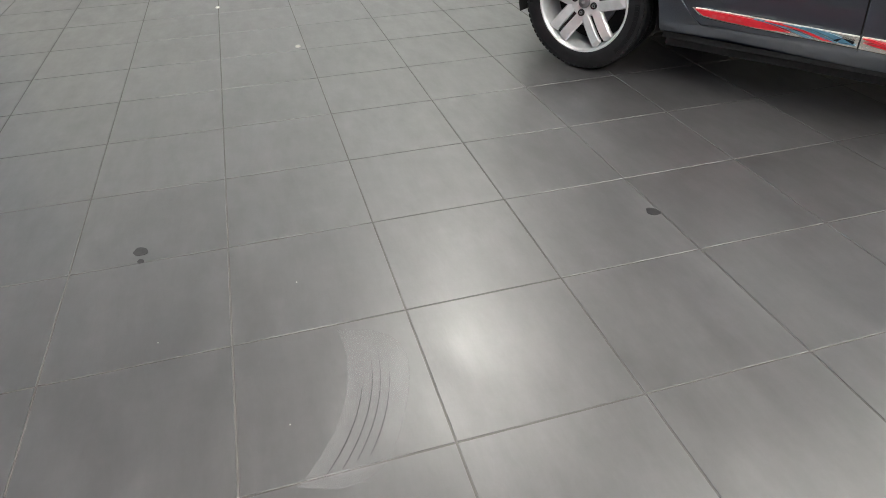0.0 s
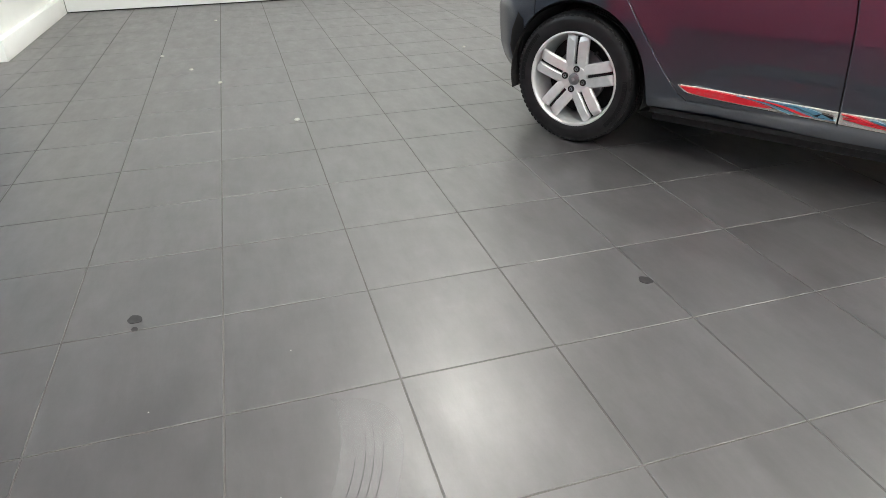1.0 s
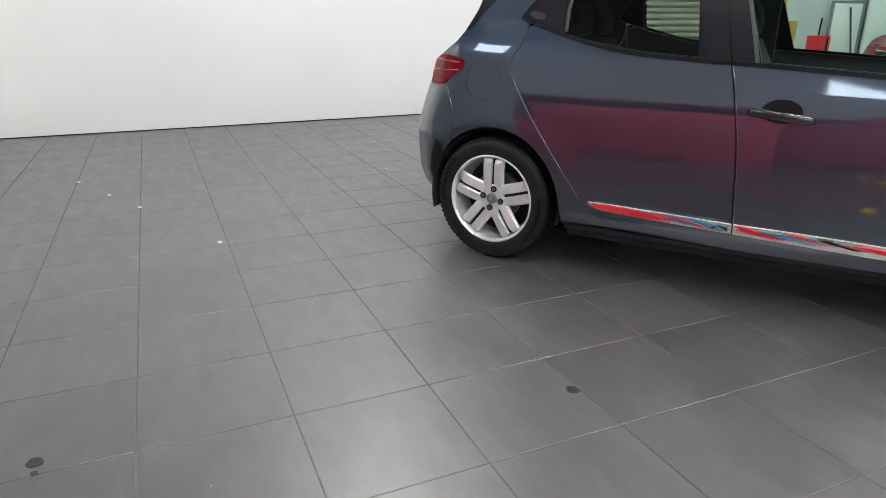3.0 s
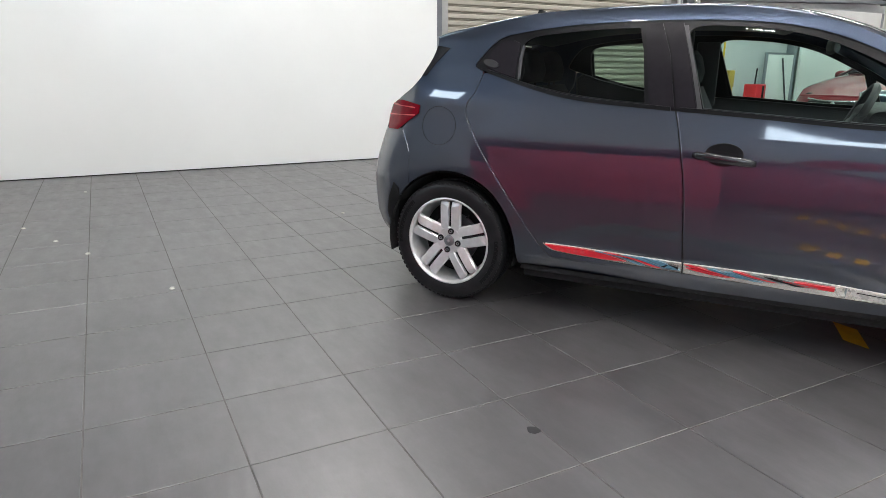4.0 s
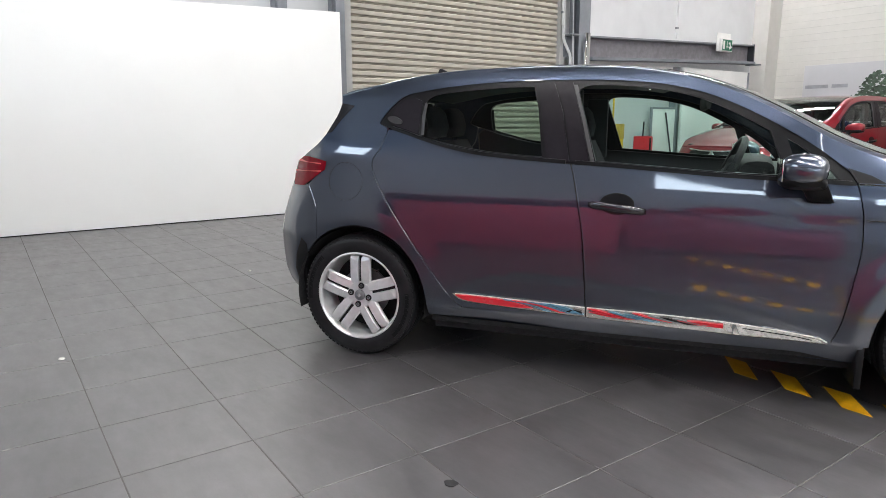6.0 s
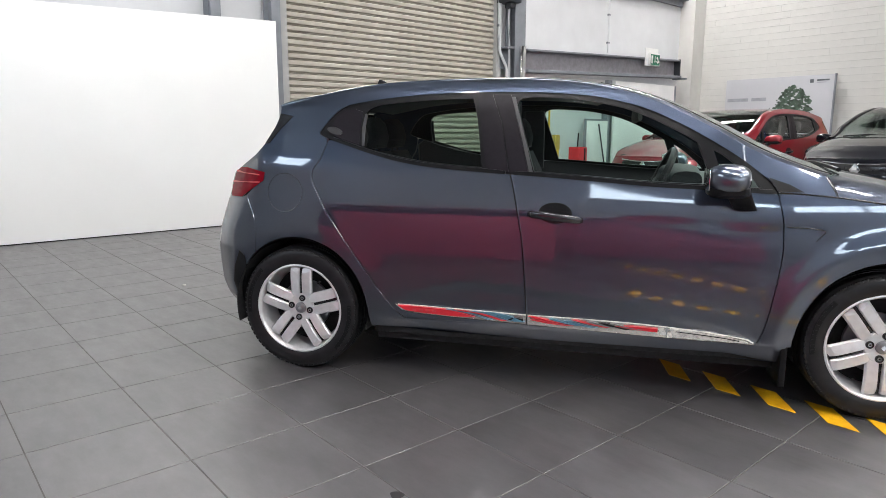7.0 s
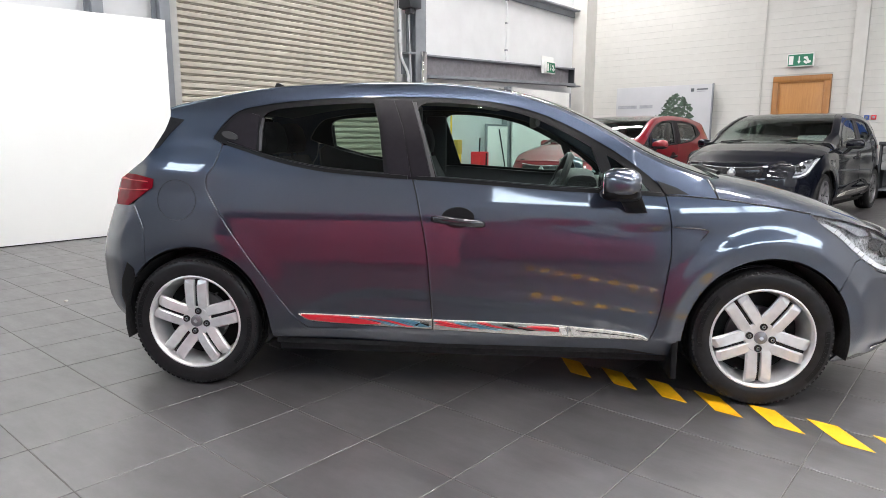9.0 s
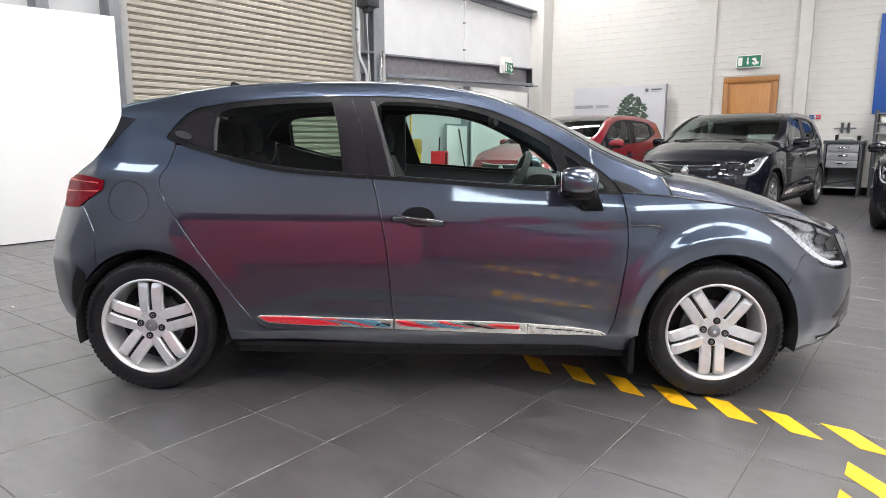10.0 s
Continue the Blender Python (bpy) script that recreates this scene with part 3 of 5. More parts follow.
def seat(car, x, y, rear=False):
    w = .25
    part("seat_cushion", blob([((x - .24, y, .52), w * .8, .05, (0, 1, 0), (0, 0, 1), .5), ((x - .1, y, .53), w, .085, (0, 1, 0), (0, 0, 1), .5), ((x + .2, y, .56), w, .08, (0, 1, 0), (0, 0, 1), .5), ((x + .27, y, .55), w * .85, .05, (0, 1, 0), (0, 0, 1), .5)]), FABRIC, car)
    rows = [((x - .20, y, .52), w * .9, .06, (0, 1, 0), (1, 0, .2), .5), ((x - .24, y, .70), w, .075, (0, 1, 0), (1, 0, .2), .5), ((x - .30, y, .93), w * .95, .065, (0, 1, 0), (1, 0, .2), .5), ((x - .34, y, 1.06), w * .72, .045, (0, 1, 0), (1, 0, .2), .5)]
    backrest = part("seat_backrest", blob(rows), FABRIC, car)
    rows = [((x - .335, y, 1.085), .10, .035, (0, 1, 0), (1, 0, .2), .5), ((x - .345, y, 1.14), .135, .055, (0, 1, 0), (1, 0, .2), .5), ((x - .36, y, 1.22), .13, .05, (0, 1, 0), (1, 0, .2), .5), ((x - .365, y, 1.26), .10, .025, (0, 1, 0), (1, 0, .2), .5)]
    part("head_restraint", blob(rows), FABRIC, backrest)
    part("restraint_post", tube([(x - .34, y + .05, 1.04), (x - .345, y + .05, 1.10)], .007), TRIM_BLACK, backrest)
    part("restraint_post", tube([(x - .34, y - .05, 1.04), (x - .345, y - .05, 1.10)], .007), TRIM_BLACK, backrest)


def hatchback(m, paint, label):
    car = thing("car", label, "car", m)
    # painted side panels, both sides
    for sgn in (-1, 1):
        for nm, outline in SIDES.items():
            if nm in ("rear_door", "front_door"):
                outline = shrink(outline, .0028)
            elif nm in ("front_wing", "rear_bumper_side", "front_bumper_side"):
                outline = shrink(outline, .0015)
            step = .016 if nm in ("front_wing", "body_side") else .022
            ob = part(nm, flank(outline, sgn, off=.004 if nm == "sill" else 0, step=step), paint, car, sharp=50)
            if nm == "front_door":
                door = ob
            if nm == "rear_door":
                rear = ob
        # black window surround, panes and pillar covers
        ring = [q for q in BELT_S] + TOP_S[::-1]
        back = -.022 if sgn < 0 else -.085      # the far side has a longer rear pane
        pane = [(x + back * min(1, max(0, (.62 - x) / .22)), z) for x, z in GLASS_REAR]
        part("window_frame", flank(ring, sgn, off=.006, thick=.03, holes=(pane, GLASS_FRONT, GLASS_SMALL), step=.04), TRIM_BLACK, car, "black window surround")
        part("rear_side_window", flank(shrink(pane, -.004), sgn, off=.014, thick=.004, step=.08), TINTED_GLASS, car, "tinted glass pane").visible_shadow = False
        part("front_side_window", flank(shrink(GLASS_FRONT, -.004), sgn, off=.014, thick=.004, step=.08), CLEAR_GLASS, car, "clear glass pane").visible_shadow = False
        part("quarter_light", flank(shrink(GLASS_SMALL, -.004), sgn, off=.014, thick=.004, step=.08), CLEAR_GLASS, car, "small fixed glass pane").visible_shadow = False
        part("pillar_cover", flank([(.868, 1.344), (.938, 1.346), (.988, 1.22), (1.034, 1.003), (.935, 1.010), (.905, 1.15), (.885, 1.26)], sgn, off=.002, thick=.006), PILLAR_FILM, rear, "dark grey pillar film")
        part("pillar_cover", flank([(.946, 1.346), (1.022, 1.345), (1.07, 1.19), (1.122, 1.000), (1.042, 1.003), (.996, 1.22)], sgn, off=.002, thick=.006), PILLAR_FILM, door, "dark grey pillar film")
        part("corner_cover", flank([(.150, 1.172), (.245 + back / 2, 1.136 - back / 6), (.335 + back, 1.112 - back / 3), (.338 + back, 1.272), (.300 + back, 1.285), (.232 + back / 2, 1.280), (.175, 1.235)], sgn, off=.002, thick=.006), PILLAR_FILM, rear, "dark corner trim")
        part("window_seal", flank([(.352 + back, 1.115), (.345 + back, 1.20), (.352 + back, 1.262), (.364 + back, 1.262), (.360 + back, 1.20), (.364 + back, 1.112)], sgn, off=.0, thick=.008), simple_once("grey_rubber_seal", (.035, .035, .037)), rear, "grey upright seal")
        part("window_seal", flank([(1.026, 1.335), (1.042, 1.335), (1.088, 1.19), (1.142, 1.002), (1.126, 1.000), (1.074, 1.19)], sgn, off=.0, thick=.008), simple_once("grey_rubber_seal", (.035, .035, .037)), door, "grey upright seal")
        lo = cut(BELT_S, .16, 1.036)
        part("belt_seal", flank([(x, z + .014) for x, z in lo] + [(x, z - .003) for x, z in lo[::-1]], sgn, off=-.003, thick=.01), TRIM_BLACK, rear)
        lo = cut(BELT_S, 1.05, 2.12)
        part("belt_seal", flank([(x, z + .014) for x, z in lo] + [(x, z - .003) for x, z in lo[::-1]], sgn, off=-.003, thick=.01), TRIM_BLACK, door)
        grip = [(.185 + .040 * math.cos(a), 1.183 + .016 * math.sin(a) - .25 * .040 * math.cos(a)) for a in np.linspace(0, 2 * math.pi, 24, endpoint=False)]
        part("rear_door_handle", flank(grip, sgn, off=-.004, thick=.008, step=.02), simple_once("dark_grip", (.016, .016, .018)), rear, "small grey handle hidden in the window corner")
        # inner door card closes the gaps
        card = cut(BELT_S, .2, 2.12) + [(2.2, .93), (2.2, .3), (.50, .3), (.385, .5), (.27, .68), (.17, .85), (.17, 1.1)]
        part("door_card", flank(card, sgn, off=.05, thick=.03, step=.12), CABIN, car, "dark inner door lining")
        part("inner_quarter", flank([(-.45, .30), (-.54, .6), (-.47, .83), (-.30, .94), (-.12, .94), (-.12, .70)] + arch(RA, .372, 112, 185), sgn, off=.022, thick=.02, step=.06), LINER, car)
        part("inner_wing", flank(arch(FA, .368, 70, 0) + [(3.15, .30), (3.20, .50), (3.04, .59), (2.93, .69), (2.80, .74)], sgn, off=.024, thick=.02, step=.06), LINER, car)
        # lamps
        part("head_lamp_housing", flank(shrink(HEADLAMP, .004), sgn, off=.045, thick=.02, step=.05), LAMP_GREY, car, "grey lamp housing")
        lamp = part("head_lamp", flank(shrink(HEADLAMP, .003), sgn, off=.004, thick=.045, step=.03), LENS, car, "clear headlamp lens")
        part("lamp_signature", flank([(2.79, .818), (2.87, .768), (2.945, .705), (3.02, .650), (3.08, .617), (3.15, .597), (3.225, .592), (3.222, .606), (3.15, .614), (3.09, .634), (3.03, .668), (2.958, .722), (2.88, .788), (2.82, .815)], sgn, off=.018, thick=.01), LAMP_GUIDE, lamp, "white daytime lamp strip")
        for k in range(9):
            x0, z0 = 2.872 + .022 * k, .797 - .0195 * k
            part("lamp_rib", flank([(x0, z0), (x0 + .0035, z0 + .001), (x0 - .028, z0 - .034), (x0 - .0315, z0 - .033)], sgn, off=.0155, thick=.004), LAMP_GREY, lamp)
        part("lamp_bezel", flank([(2.80, .836), (2.90, .818), (3.02, .785), (3.04, .760), (2.98, .756), (2.90, .800)], sgn, off=.020, thick=.01), LAMP_INNER, lamp, "bright lamp bezel")
        part("lamp_bezel", flank([(3.055, .774), (3.14, .737), (3.15, .722), (3.06, .750)], sgn, off=.020, thick=.01), CHROME, lamp, "bright lamp bezel")
        for x0, z0 in ((3.075, .715), (3.14, .690)):
            ring = [(x0 + .034 * math.cos(a), z0 + .026 * math.sin(a)) for a in np.linspace(0, 2 * math.pi, 20, endpoint=False)]
            part("lamp_module", flank(ring, sgn, off=.024, thick=.015, step=.02), LAMP_BLACK, lamp, "dark lamp module")
        part("lamp_strip", flank([(3.03, .664), (3.10, .650), (3.205, .642), (3.208, .630), (3.10, .636), (3.045, .650)], sgn, off=.020, thick=.008), CHROME, lamp)
        part("lamp_strip", flank([(3.10, .668), (3.195, .662), (3.197, .656), (3.10, .661)], sgn, off=.022, thick=.008), LAMP_BLACK, lamp)
        part("lamp_strip", flank([(3.11, .628), (3.21, .622), (3.213, .614), (3.12, .619)], sgn, off=.022, thick=.008), LAMP_BLACK, lamp)
        tail = part("tail_lamp", flank(TAIL_LAMP, sgn, off=-.005, thick=.04, step=.02), RED_LENS, car, "dark red tail lamp")
        part("lamp_bar", flank([(-.40, .985), (-.21, .972), (-.208, .966), (-.41, .976)], sgn, off=-.010, thick=.012, step=.015), RED_LENS_LIGHT, tail)
        part("lamp_bar", flank([(-.43, .930), (-.205, .936), (-.208, .930), (-.43, .922)], sgn, off=-.010, thick=.012, step=.015), RED_LENS_LIGHT, tail)
        # black tube draws the shade along the wing's hooked crease
        part("swage_line", tube([(x, sgn * (half(x, z) + .0003), z) for x, z in spline([(2.172, .800), (2.25, .797), (2.300, .792), (2.316, .784), (2.308, .772), (2.284, .744)], 5)], .0018, 6), LAMP_BLACK, car)
        # rolled panel edges catch the light along the seams
        part("panel_edge", tube([(x - .0035, sgn * (half(x, z) - .0002), z) for x, z in REAR_S[2:]], .0026, 8), paint, car, sharp=80)
        part("panel_edge", tube([(x + .0035, sgn * (half(x, z) - .0002), z) for x, z in MID_S[1:-3]], .0022, 8), paint, door, sharp=80)
        part("panel_edge", tube([(x, sgn * (half(x, z) + .0005), z) for x, z in ((-.291, .852), (-.27, .82), (-.252, .785), (-.238, .752))], .003, 8), paint, car, sharp=80)
        # filler flap outline on the right flank
        if sgn < 0:
            ring = [(-.058 + .098 * math.cos(a), .888 + .093 * math.sin(a)) for a in np.linspace(0, 2 * math.pi, 40, endpoint=False)]
            hole = [(-.058 + .0966 * math.cos(a), .888 + .0916 * math.sin(a)) for a in np.linspace(0, 2 * math.pi, 40, endpoint=False)]
            part("filler_flap", flank(ring, sgn, off=-.0015, thick=.004, holes=(hole,), step=.2), LAMP_BLACK, car, "round fuel flap seam")
        # chrome strip with coloured decal
        s1 = spline([(.516, .378), (.70, .374), (1.133, .364)], 8) + spline([(1.133, .319), (.80, .330), (.60, .340), (.545, .352)], 6)
        s2 = spline([(1.139, .364), (1.40, .362), (1.70, .353), (2.02, .325), (2.088, .306)], 8) + spline([(2.088, .296), (1.73, .300), (1.139, .318)], 6)
        strip_rear = part("door_trim", flank(s1, sgn, off=-.012, thick=.02, step=.03), SATIN, rear, "satin metal strip with a red and teal decal")
        strip_front = part("door_trim", flank(s2, sgn, off=-.012, thick=.02, step=.03), SATIN, door, "satin metal strip with a red decal end")
        # pale rim and plates carry the strip's highlight and sheen in their colour
        for line, owner in ((spline([(.530, .3775), (.70, .374), (1.131, .364)], 8), strip_rear), (spline([(1.141, .364), (1.40, .362), (1.70, .353), (2.02, .325), (2.085, .306)], 8), strip_front)):
            part("trim_rim", tube([(x, sgn * (half(x, z) + .0105), z) for x, z in line], .0028, 8), BRIGHT_TRIM, owner, "pale line for the highlight along the strip top")
        for line, owner in ((spline([(1.131, .317), (.80, .328), (.60, .338), (.55, .350)], 6), strip_rear), (spline([(2.085, .294), (1.73, .298), (1.141, .316)], 6), strip_front)):
            part("trim_seal", tube([(x, sgn * (half(x, z) + .004), z) for x, z in line], .0035, 6), TRIM_BLACK, owner, "thin black line under the strip")
        plate = part("trim_plate", flank([(1.750, .346), (1.85, .338), (1.98, .325), (2.045, .313), (2.066, .304), (2.04, .3005), (1.90, .303), (1.765, .3055)], sgn, off=-.0145, thick=.01, step=.03), BRIGHT_TRIM, strip_front, "pale pointed end plate carrying the bright sheen of the strip")
        part("groove", tube([(x, sgn * (half(x, z) + .0150), z) for x, z in ((1.775, .333), (1.87, .326), (1.98, .3165), (2.03, .309))], .0022, 6), LAMP_BLACK, plate)
        part("trim_plate", flank([(1.700, .346), (1.725, .346), (1.740, .312), (1.716, .312)], sgn, off=-.0145, thick=.01), BRIGHT_TRIM, strip_front)
        d1 = spline([(.530, .374), (.68, .370), (.80, .362), (.90, .338)], 6) + spline([(.80, .335), (.64, .343), (.565, .352)], 4)
        part("decal", flank(d1, sgn, off=-.0195, thick=.011, step=.02), RED_DECAL, strip_rear)
        for x0, w, wide, mt in ((.76, .20, .022, BLUE_DECAL), (.80, .22, .035, RED_DECAL), (.87, .17, .03, BLUE_DECAL), (.93, .15, .05, BLUE_DECAL)):
            w0 = spline([(x0, .367), (x0 + w * .5, .356), (x0 + w, .329)], 5)
            part("decal", flank(w0 + [(a + wide, b + .001) for a, b in w0[::-1]], sgn, off=-.0192, thick=.011, step=.02), mt, strip_rear)
        part("decal", flank(spline([(1.05, .338), (1.08, .350), (1.12, .345)], 5) + [(1.12, .334), (1.07, .332)], sgn, off=-.0192, thick=.011, step=.02), TRIM_BLACK, strip_rear)
        for x0, w, za, zb, wide, mt in ((1.143, .13, .360, .336, .030, RED_DECAL), (1.15, .16, .344, .326, .036, RED_DECAL), (1.235, .12, .354, .330, .024, BLUE_DECAL), (1.30, .12, .350, .324, .030, BLUE_DECAL),
                                        (1.335, .15, .357, .330, .020, RED_DECAL), (1.40, .12, .352, .330, .026, DRAWER_GREY), (1.45, .12, .350, .326, .030, TRIM_BLACK), (1.50, .13, .350, .330, .018, DRAWER_GREY)):
            w0 = spline([(x0, za), (x0 + w * .5, (za + zb) / 2 - .003), (x0 + w, zb)], 5)
            part("decal", flank(w0 + [(a + wide, b + .002) for a, b in w0[::-1]], sgn, off=-.0192, thick=.011, step=.02), mt, strip_front)
        part("decal", flank([(1.52, .342), (1.60, .345), (1.70, .341), (1.70, .325), (1.60, .330)], sgn, off=-.0192, thick=.011, step=.02), RED_DECAL, strip_front)
        part("trim_groove", flank([(1.745, .341), (1.98, .322), (1.98, .318), (1.745, .335)], sgn, off=-.0135, thick=.011, step=.02), DRAWER_GREY, strip_front)
        part("trim_groove", flank([(1.735, .350), (1.741, .350), (1.741, .302), (1.735, .302)], sgn, off=-.0135, thick=.011, step=.02), DRAWER_GREY, strip_front)
        for k in range(4):
            part("print_bar", flank([(.60 + k * .032, .362), (.618 + k * .032, .3615), (.618 + k * .032, .350), (.60 + k * .032, .351)], sgn, off=-.0212, thick=.006), RED_LENS_LIGHT, strip_rear)
        # mirror
        yb = sgn
        ax, bx = (1, 0, 0), (0, 0, 1)
        cap = [((1.935, yb * .895, .985), .045, .030, ax, bx, .75), ((1.925, yb * .92, .990), .068, .048, ax, bx, .75), ((1.918, yb * .98, .995), .080, .060, ax, bx, .75), ((1.915, yb * 1.05, .998), .078, .058, ax, bx, .78), ((1.92, yb * 1.085, .995), .055, .042, ax, bx, .7), ((1.93, yb * 1.10, .990), .02, .018, ax, bx, 1)]
        mirror = part("door_mirror", blob(cap, 28), paint, door, "body-coloured mirror cap", sharp=60)
        low = [((1.935, yb * .895, .955), .05, .020, ax, bx, .6), ((1.92, yb * .95, .950), .078, .026, ax, bx, .6), ((1.917, yb * 1.05, .950), .075, .026, ax, bx, .6), ((1.925, yb * 1.085, .955), .045, .018, ax, bx, .7)]
        part("mirror_base", blob(low, 24), TRIM_BLACK, mirror, "black mirror underside", sharp=60)
        part("mirror_stalk", blob([((1.955, yb * .955, .945), .055, .03, ax, (0, 1, 0), .6), ((1.985, yb * .925, .905), .045, .03, ax, (0, 1, 0), .6), ((2.01, yb * .885, .865), .045, .03, ax, (0, 1, 0), .7)], 20), TRIM_BLACK, mirror, "black stalk", sharp=60)
        part("mirror_glass", boxes((1.838, 1.842, yb * 1.065 if yb < 0 else .93, yb * .93 if yb < 0 else 1.065, .955, 1.035), bevel=.001), CHROME, mirror)
        # handle in front of a flat black ellipse that paints its cup's shade; the rear one is hidden in the window
        # surround
        cup = [(1.247 + .072 * math.cos(a), .829 + .046 * math.sin(a)) for a in np.linspace(0, 2 * math.pi, 28, endpoint=False)]
        part("handle_cup", flank(cup, sgn, off=-.0012, thick=.004), TRIM_BLACK, door, "flat black ellipse for the shade in the handle recess")
        hx = [(1.128, .823, .003), (1.15, .823, .020), (1.20, .820, .034), (1.25, .815, .037), (1.30, .810, .033), (1.345, .804, .020), (1.368, .801, .003)]
        bm = blob([((x, sgn * (half(x, z) + d), z), .011, .0165 if 1.13 < x < 1.36 else .011, (0, 1, 0), (0, 0, 1), .85) for x, z, d in hx], 18)
        part("door_handle", bm, HANDLE, door, "body-coloured pull handle, darkened for the dark reflection on it", sharp=60)
        # mud flaps and arch liners
        part("mud_flap", flank([(-.335, .585), (-.300, .56), (-.290, .50), (-.305, .40), (-.290, .247), (-.335, .243), (-.375, .36), (-.388, .42), (-.375, .50)], sgn, off=-.004, thick=.14), TRIM_BLACK, car, "black mud flap")
        part("mud_flap", boxes((2.196, 2.222, sgn * .865 if sgn < 0 else .66, sgn * .66 if sgn < 0 else .865, .118, .42), bevel=.004), TRIM_BLACK, car, "black mud flap")
        for cx in (RA, FA):
            ys = sorted((sgn * .855, sgn * .50))
            part("arch_liner", lathe([(.352, ys[0]), (.352, ys[1])], 40, pose(cx, 0, .31), arc=(radians(-14), radians(194))), LINER, car)
    # top of the body
    roof_edge = [q for q in RAIL_S if q[0] <= 1.40]
    part("roof", span(roof_edge, lambda t: .016 + .012 * math.sin(math.pi * t), lambda t: -.10 * (1 - t) ** 3 + .10 * t ** 3), paint, car, sharp=60)
    for sgn in (-1, 1):
        part("roof_edge", tube([(x, sgn * (half(x, z) - .011), z - .005) for x, z in RAIL_S if x < 1.50], .013, 14), paint, car, sharp=80)
    part("roof_lining", span([q for q in roof_edge if q[0] > .0], lambda t: .01, lambda t: .08 * t ** 3, lift=-.035, y_in=.03), HEADLINER, car, "grey roof lining")
    screen_edge = [q for q in RAIL_S if q[0] >= 1.39]
    part("windscreen", thicken(span(screen_edge, lambda t: .026 - .015 * t, lambda t: .10 + .12 * t, trim=.075, lift=-.002), .005), CLEAR_GLASS, car, "curved laminated windscreen").visible_shadow = False
    for sgn in (-1, 1):             # painted pillars roll over to the windscreen
        bm = bmesh.new()
        rows = []
        for i, (x, z) in enumerate(screen_edge):
            t = i / (len(screen_edge) - 1)
            ye = half(x, z)
            row = []
            for k in np.linspace(0, 1, 8):
                f = 1 - (1 - .085 * k / ye) ** 2.2
                row.append(bm.verts.new((x + (.10 + .12 * t) * f + .004 * math.sin(math.pi * k), sgn * (ye - .085 * k), z + (.026 - .015 * t) * f + .007 * math.sin(math.pi * k))))
            rows.append(row)
        for p, q in zip(rows, rows[1:]):
            for j in range(7):
                bm.faces.new((p[j], p[j + 1], q[j + 1], q[j]))
        part("screen_pillar", bm, paint, car, sharp=70)
        part("pillar_seal", tube([(x + (.10 + .12 * i / (len(screen_edge) - 1)) * (1 - (1 - .080 / half(x, z)) ** 2.2), sgn * (half(x, z) - .080), z + .004 + (.026 - .015 * i / (len(screen_edge) - 1)) * (1 - (1 - .080 / half(x, z)) ** 2.2)) for i, (x, z) in enumerate(screen_edge)], .005, 6), TRIM_BLACK, car)
        part("mirror_sail", flank([(2.098, .996), (2.134, .940), (2.232, .9385), (2.180, .968)], sgn, off=-.003, thick=.01), TRIM_BLACK, car, "black corner triangle")
    tail_edge = [(-.134, 1.300), (-.128, 1.262), (-.150, 1.20), (-.191, 1.124), (-.248, 1.065)]
    part("rear_screen", span(spline(tail_edge, 4), lambda t: .02, lambda t: -.10 - .05 * t, y_in=.004), LAMP_BLACK, car, "dark rear screen")
    tail_edge = [(-.248, 1.065), (-.36, 1.002), (-.425, .973), (-.447, .914), (-.515, .85), (-.565, .7), (-.585, .6), (-.57, .41), (-.515, .28)]
    part("tailgate", span(tail_edge, lambda t: .0, lambda t: -.15 + .08 * t, y_in=.004, power=2.6), paint, car)
    part("spoiler_cheek", flank([(-.128, 1.268), (-.140, 1.215), (-.195, 1.12), (-.165, 1.125), (-.115, 1.19), (-.050, 1.255)], -1, off=-.003, thick=.01), LAMP_BLACK, car, "black spoiler cheek")
    part("spoiler_cheek", flank([(-.128, 1.268), (-.140, 1.215), (-.195, 1.12), (-.165, 1.125), (-.115, 1.19), (-.050, 1.255)], 1, off=-.003, thick=.01), LAMP_BLACK, car, "black spoiler cheek")
    # bonnet
    bm = bmesh.new()
    rows = []
    zc = [(2.318, 1.030), (2.5, 1.012), (2.66, .985), (2.80, .947), (2.95, .902), (3.09, .845), (3.2, .788), (3.30, .742)]
    nb = len(BONNET_S)
    for i, (x, z) in enumerate(BONNET_S):
        t = i / (nb - 1)
        xc = 2.37 + t * (3.33 - 2.37)
        z0 = np.interp(xc, [q[0] for q in zc], [q[1] for q in zc])
        ye = half(x, z) - .003
        row = []
        for s in (np.sin(np.linspace(-1, 1, 41) * math.pi / 2)):
            k = 1 - abs(s) ** 2.6
            d = (1 - abs(s)) * ye
            f = .62 * (1 - math.exp(-d / .075)) + .38 * (1 - s * s)
            rib = .008 * math.exp(-((abs(s) - .62) / .10) ** 2) * (1 - t)
            row.append(bm.verts.new((x + (xc - x) * k, s * ye, z + (z0 - z) * f + rib)))
        rows.append(row)
    for p, q in zip(rows, rows[1:]):
        for j in range(40):
            bm.faces.new((p[j], p[j + 1], q[j + 1], q[j]))
    part("bonnet", bm, paint, car, sharp=60)
    for sgn in (-1, 1):
        seam = [(x, z) for x, z in BONNET_S if x < 2.74]
        part("bonnet_seam", tube([(x, sgn * (half(x, z) - .001), z + .002) for x, z in seam], .004, 6), LAMP_BLACK, car)
        part("bonnet_seam", tube([(x, sgn * (half(x, z) + .001), z) for x, z in ((2.353, .922), (2.345, .945), (2.336, .965), (2.322, .998))], .004, 6), LAMP_BLACK, car)
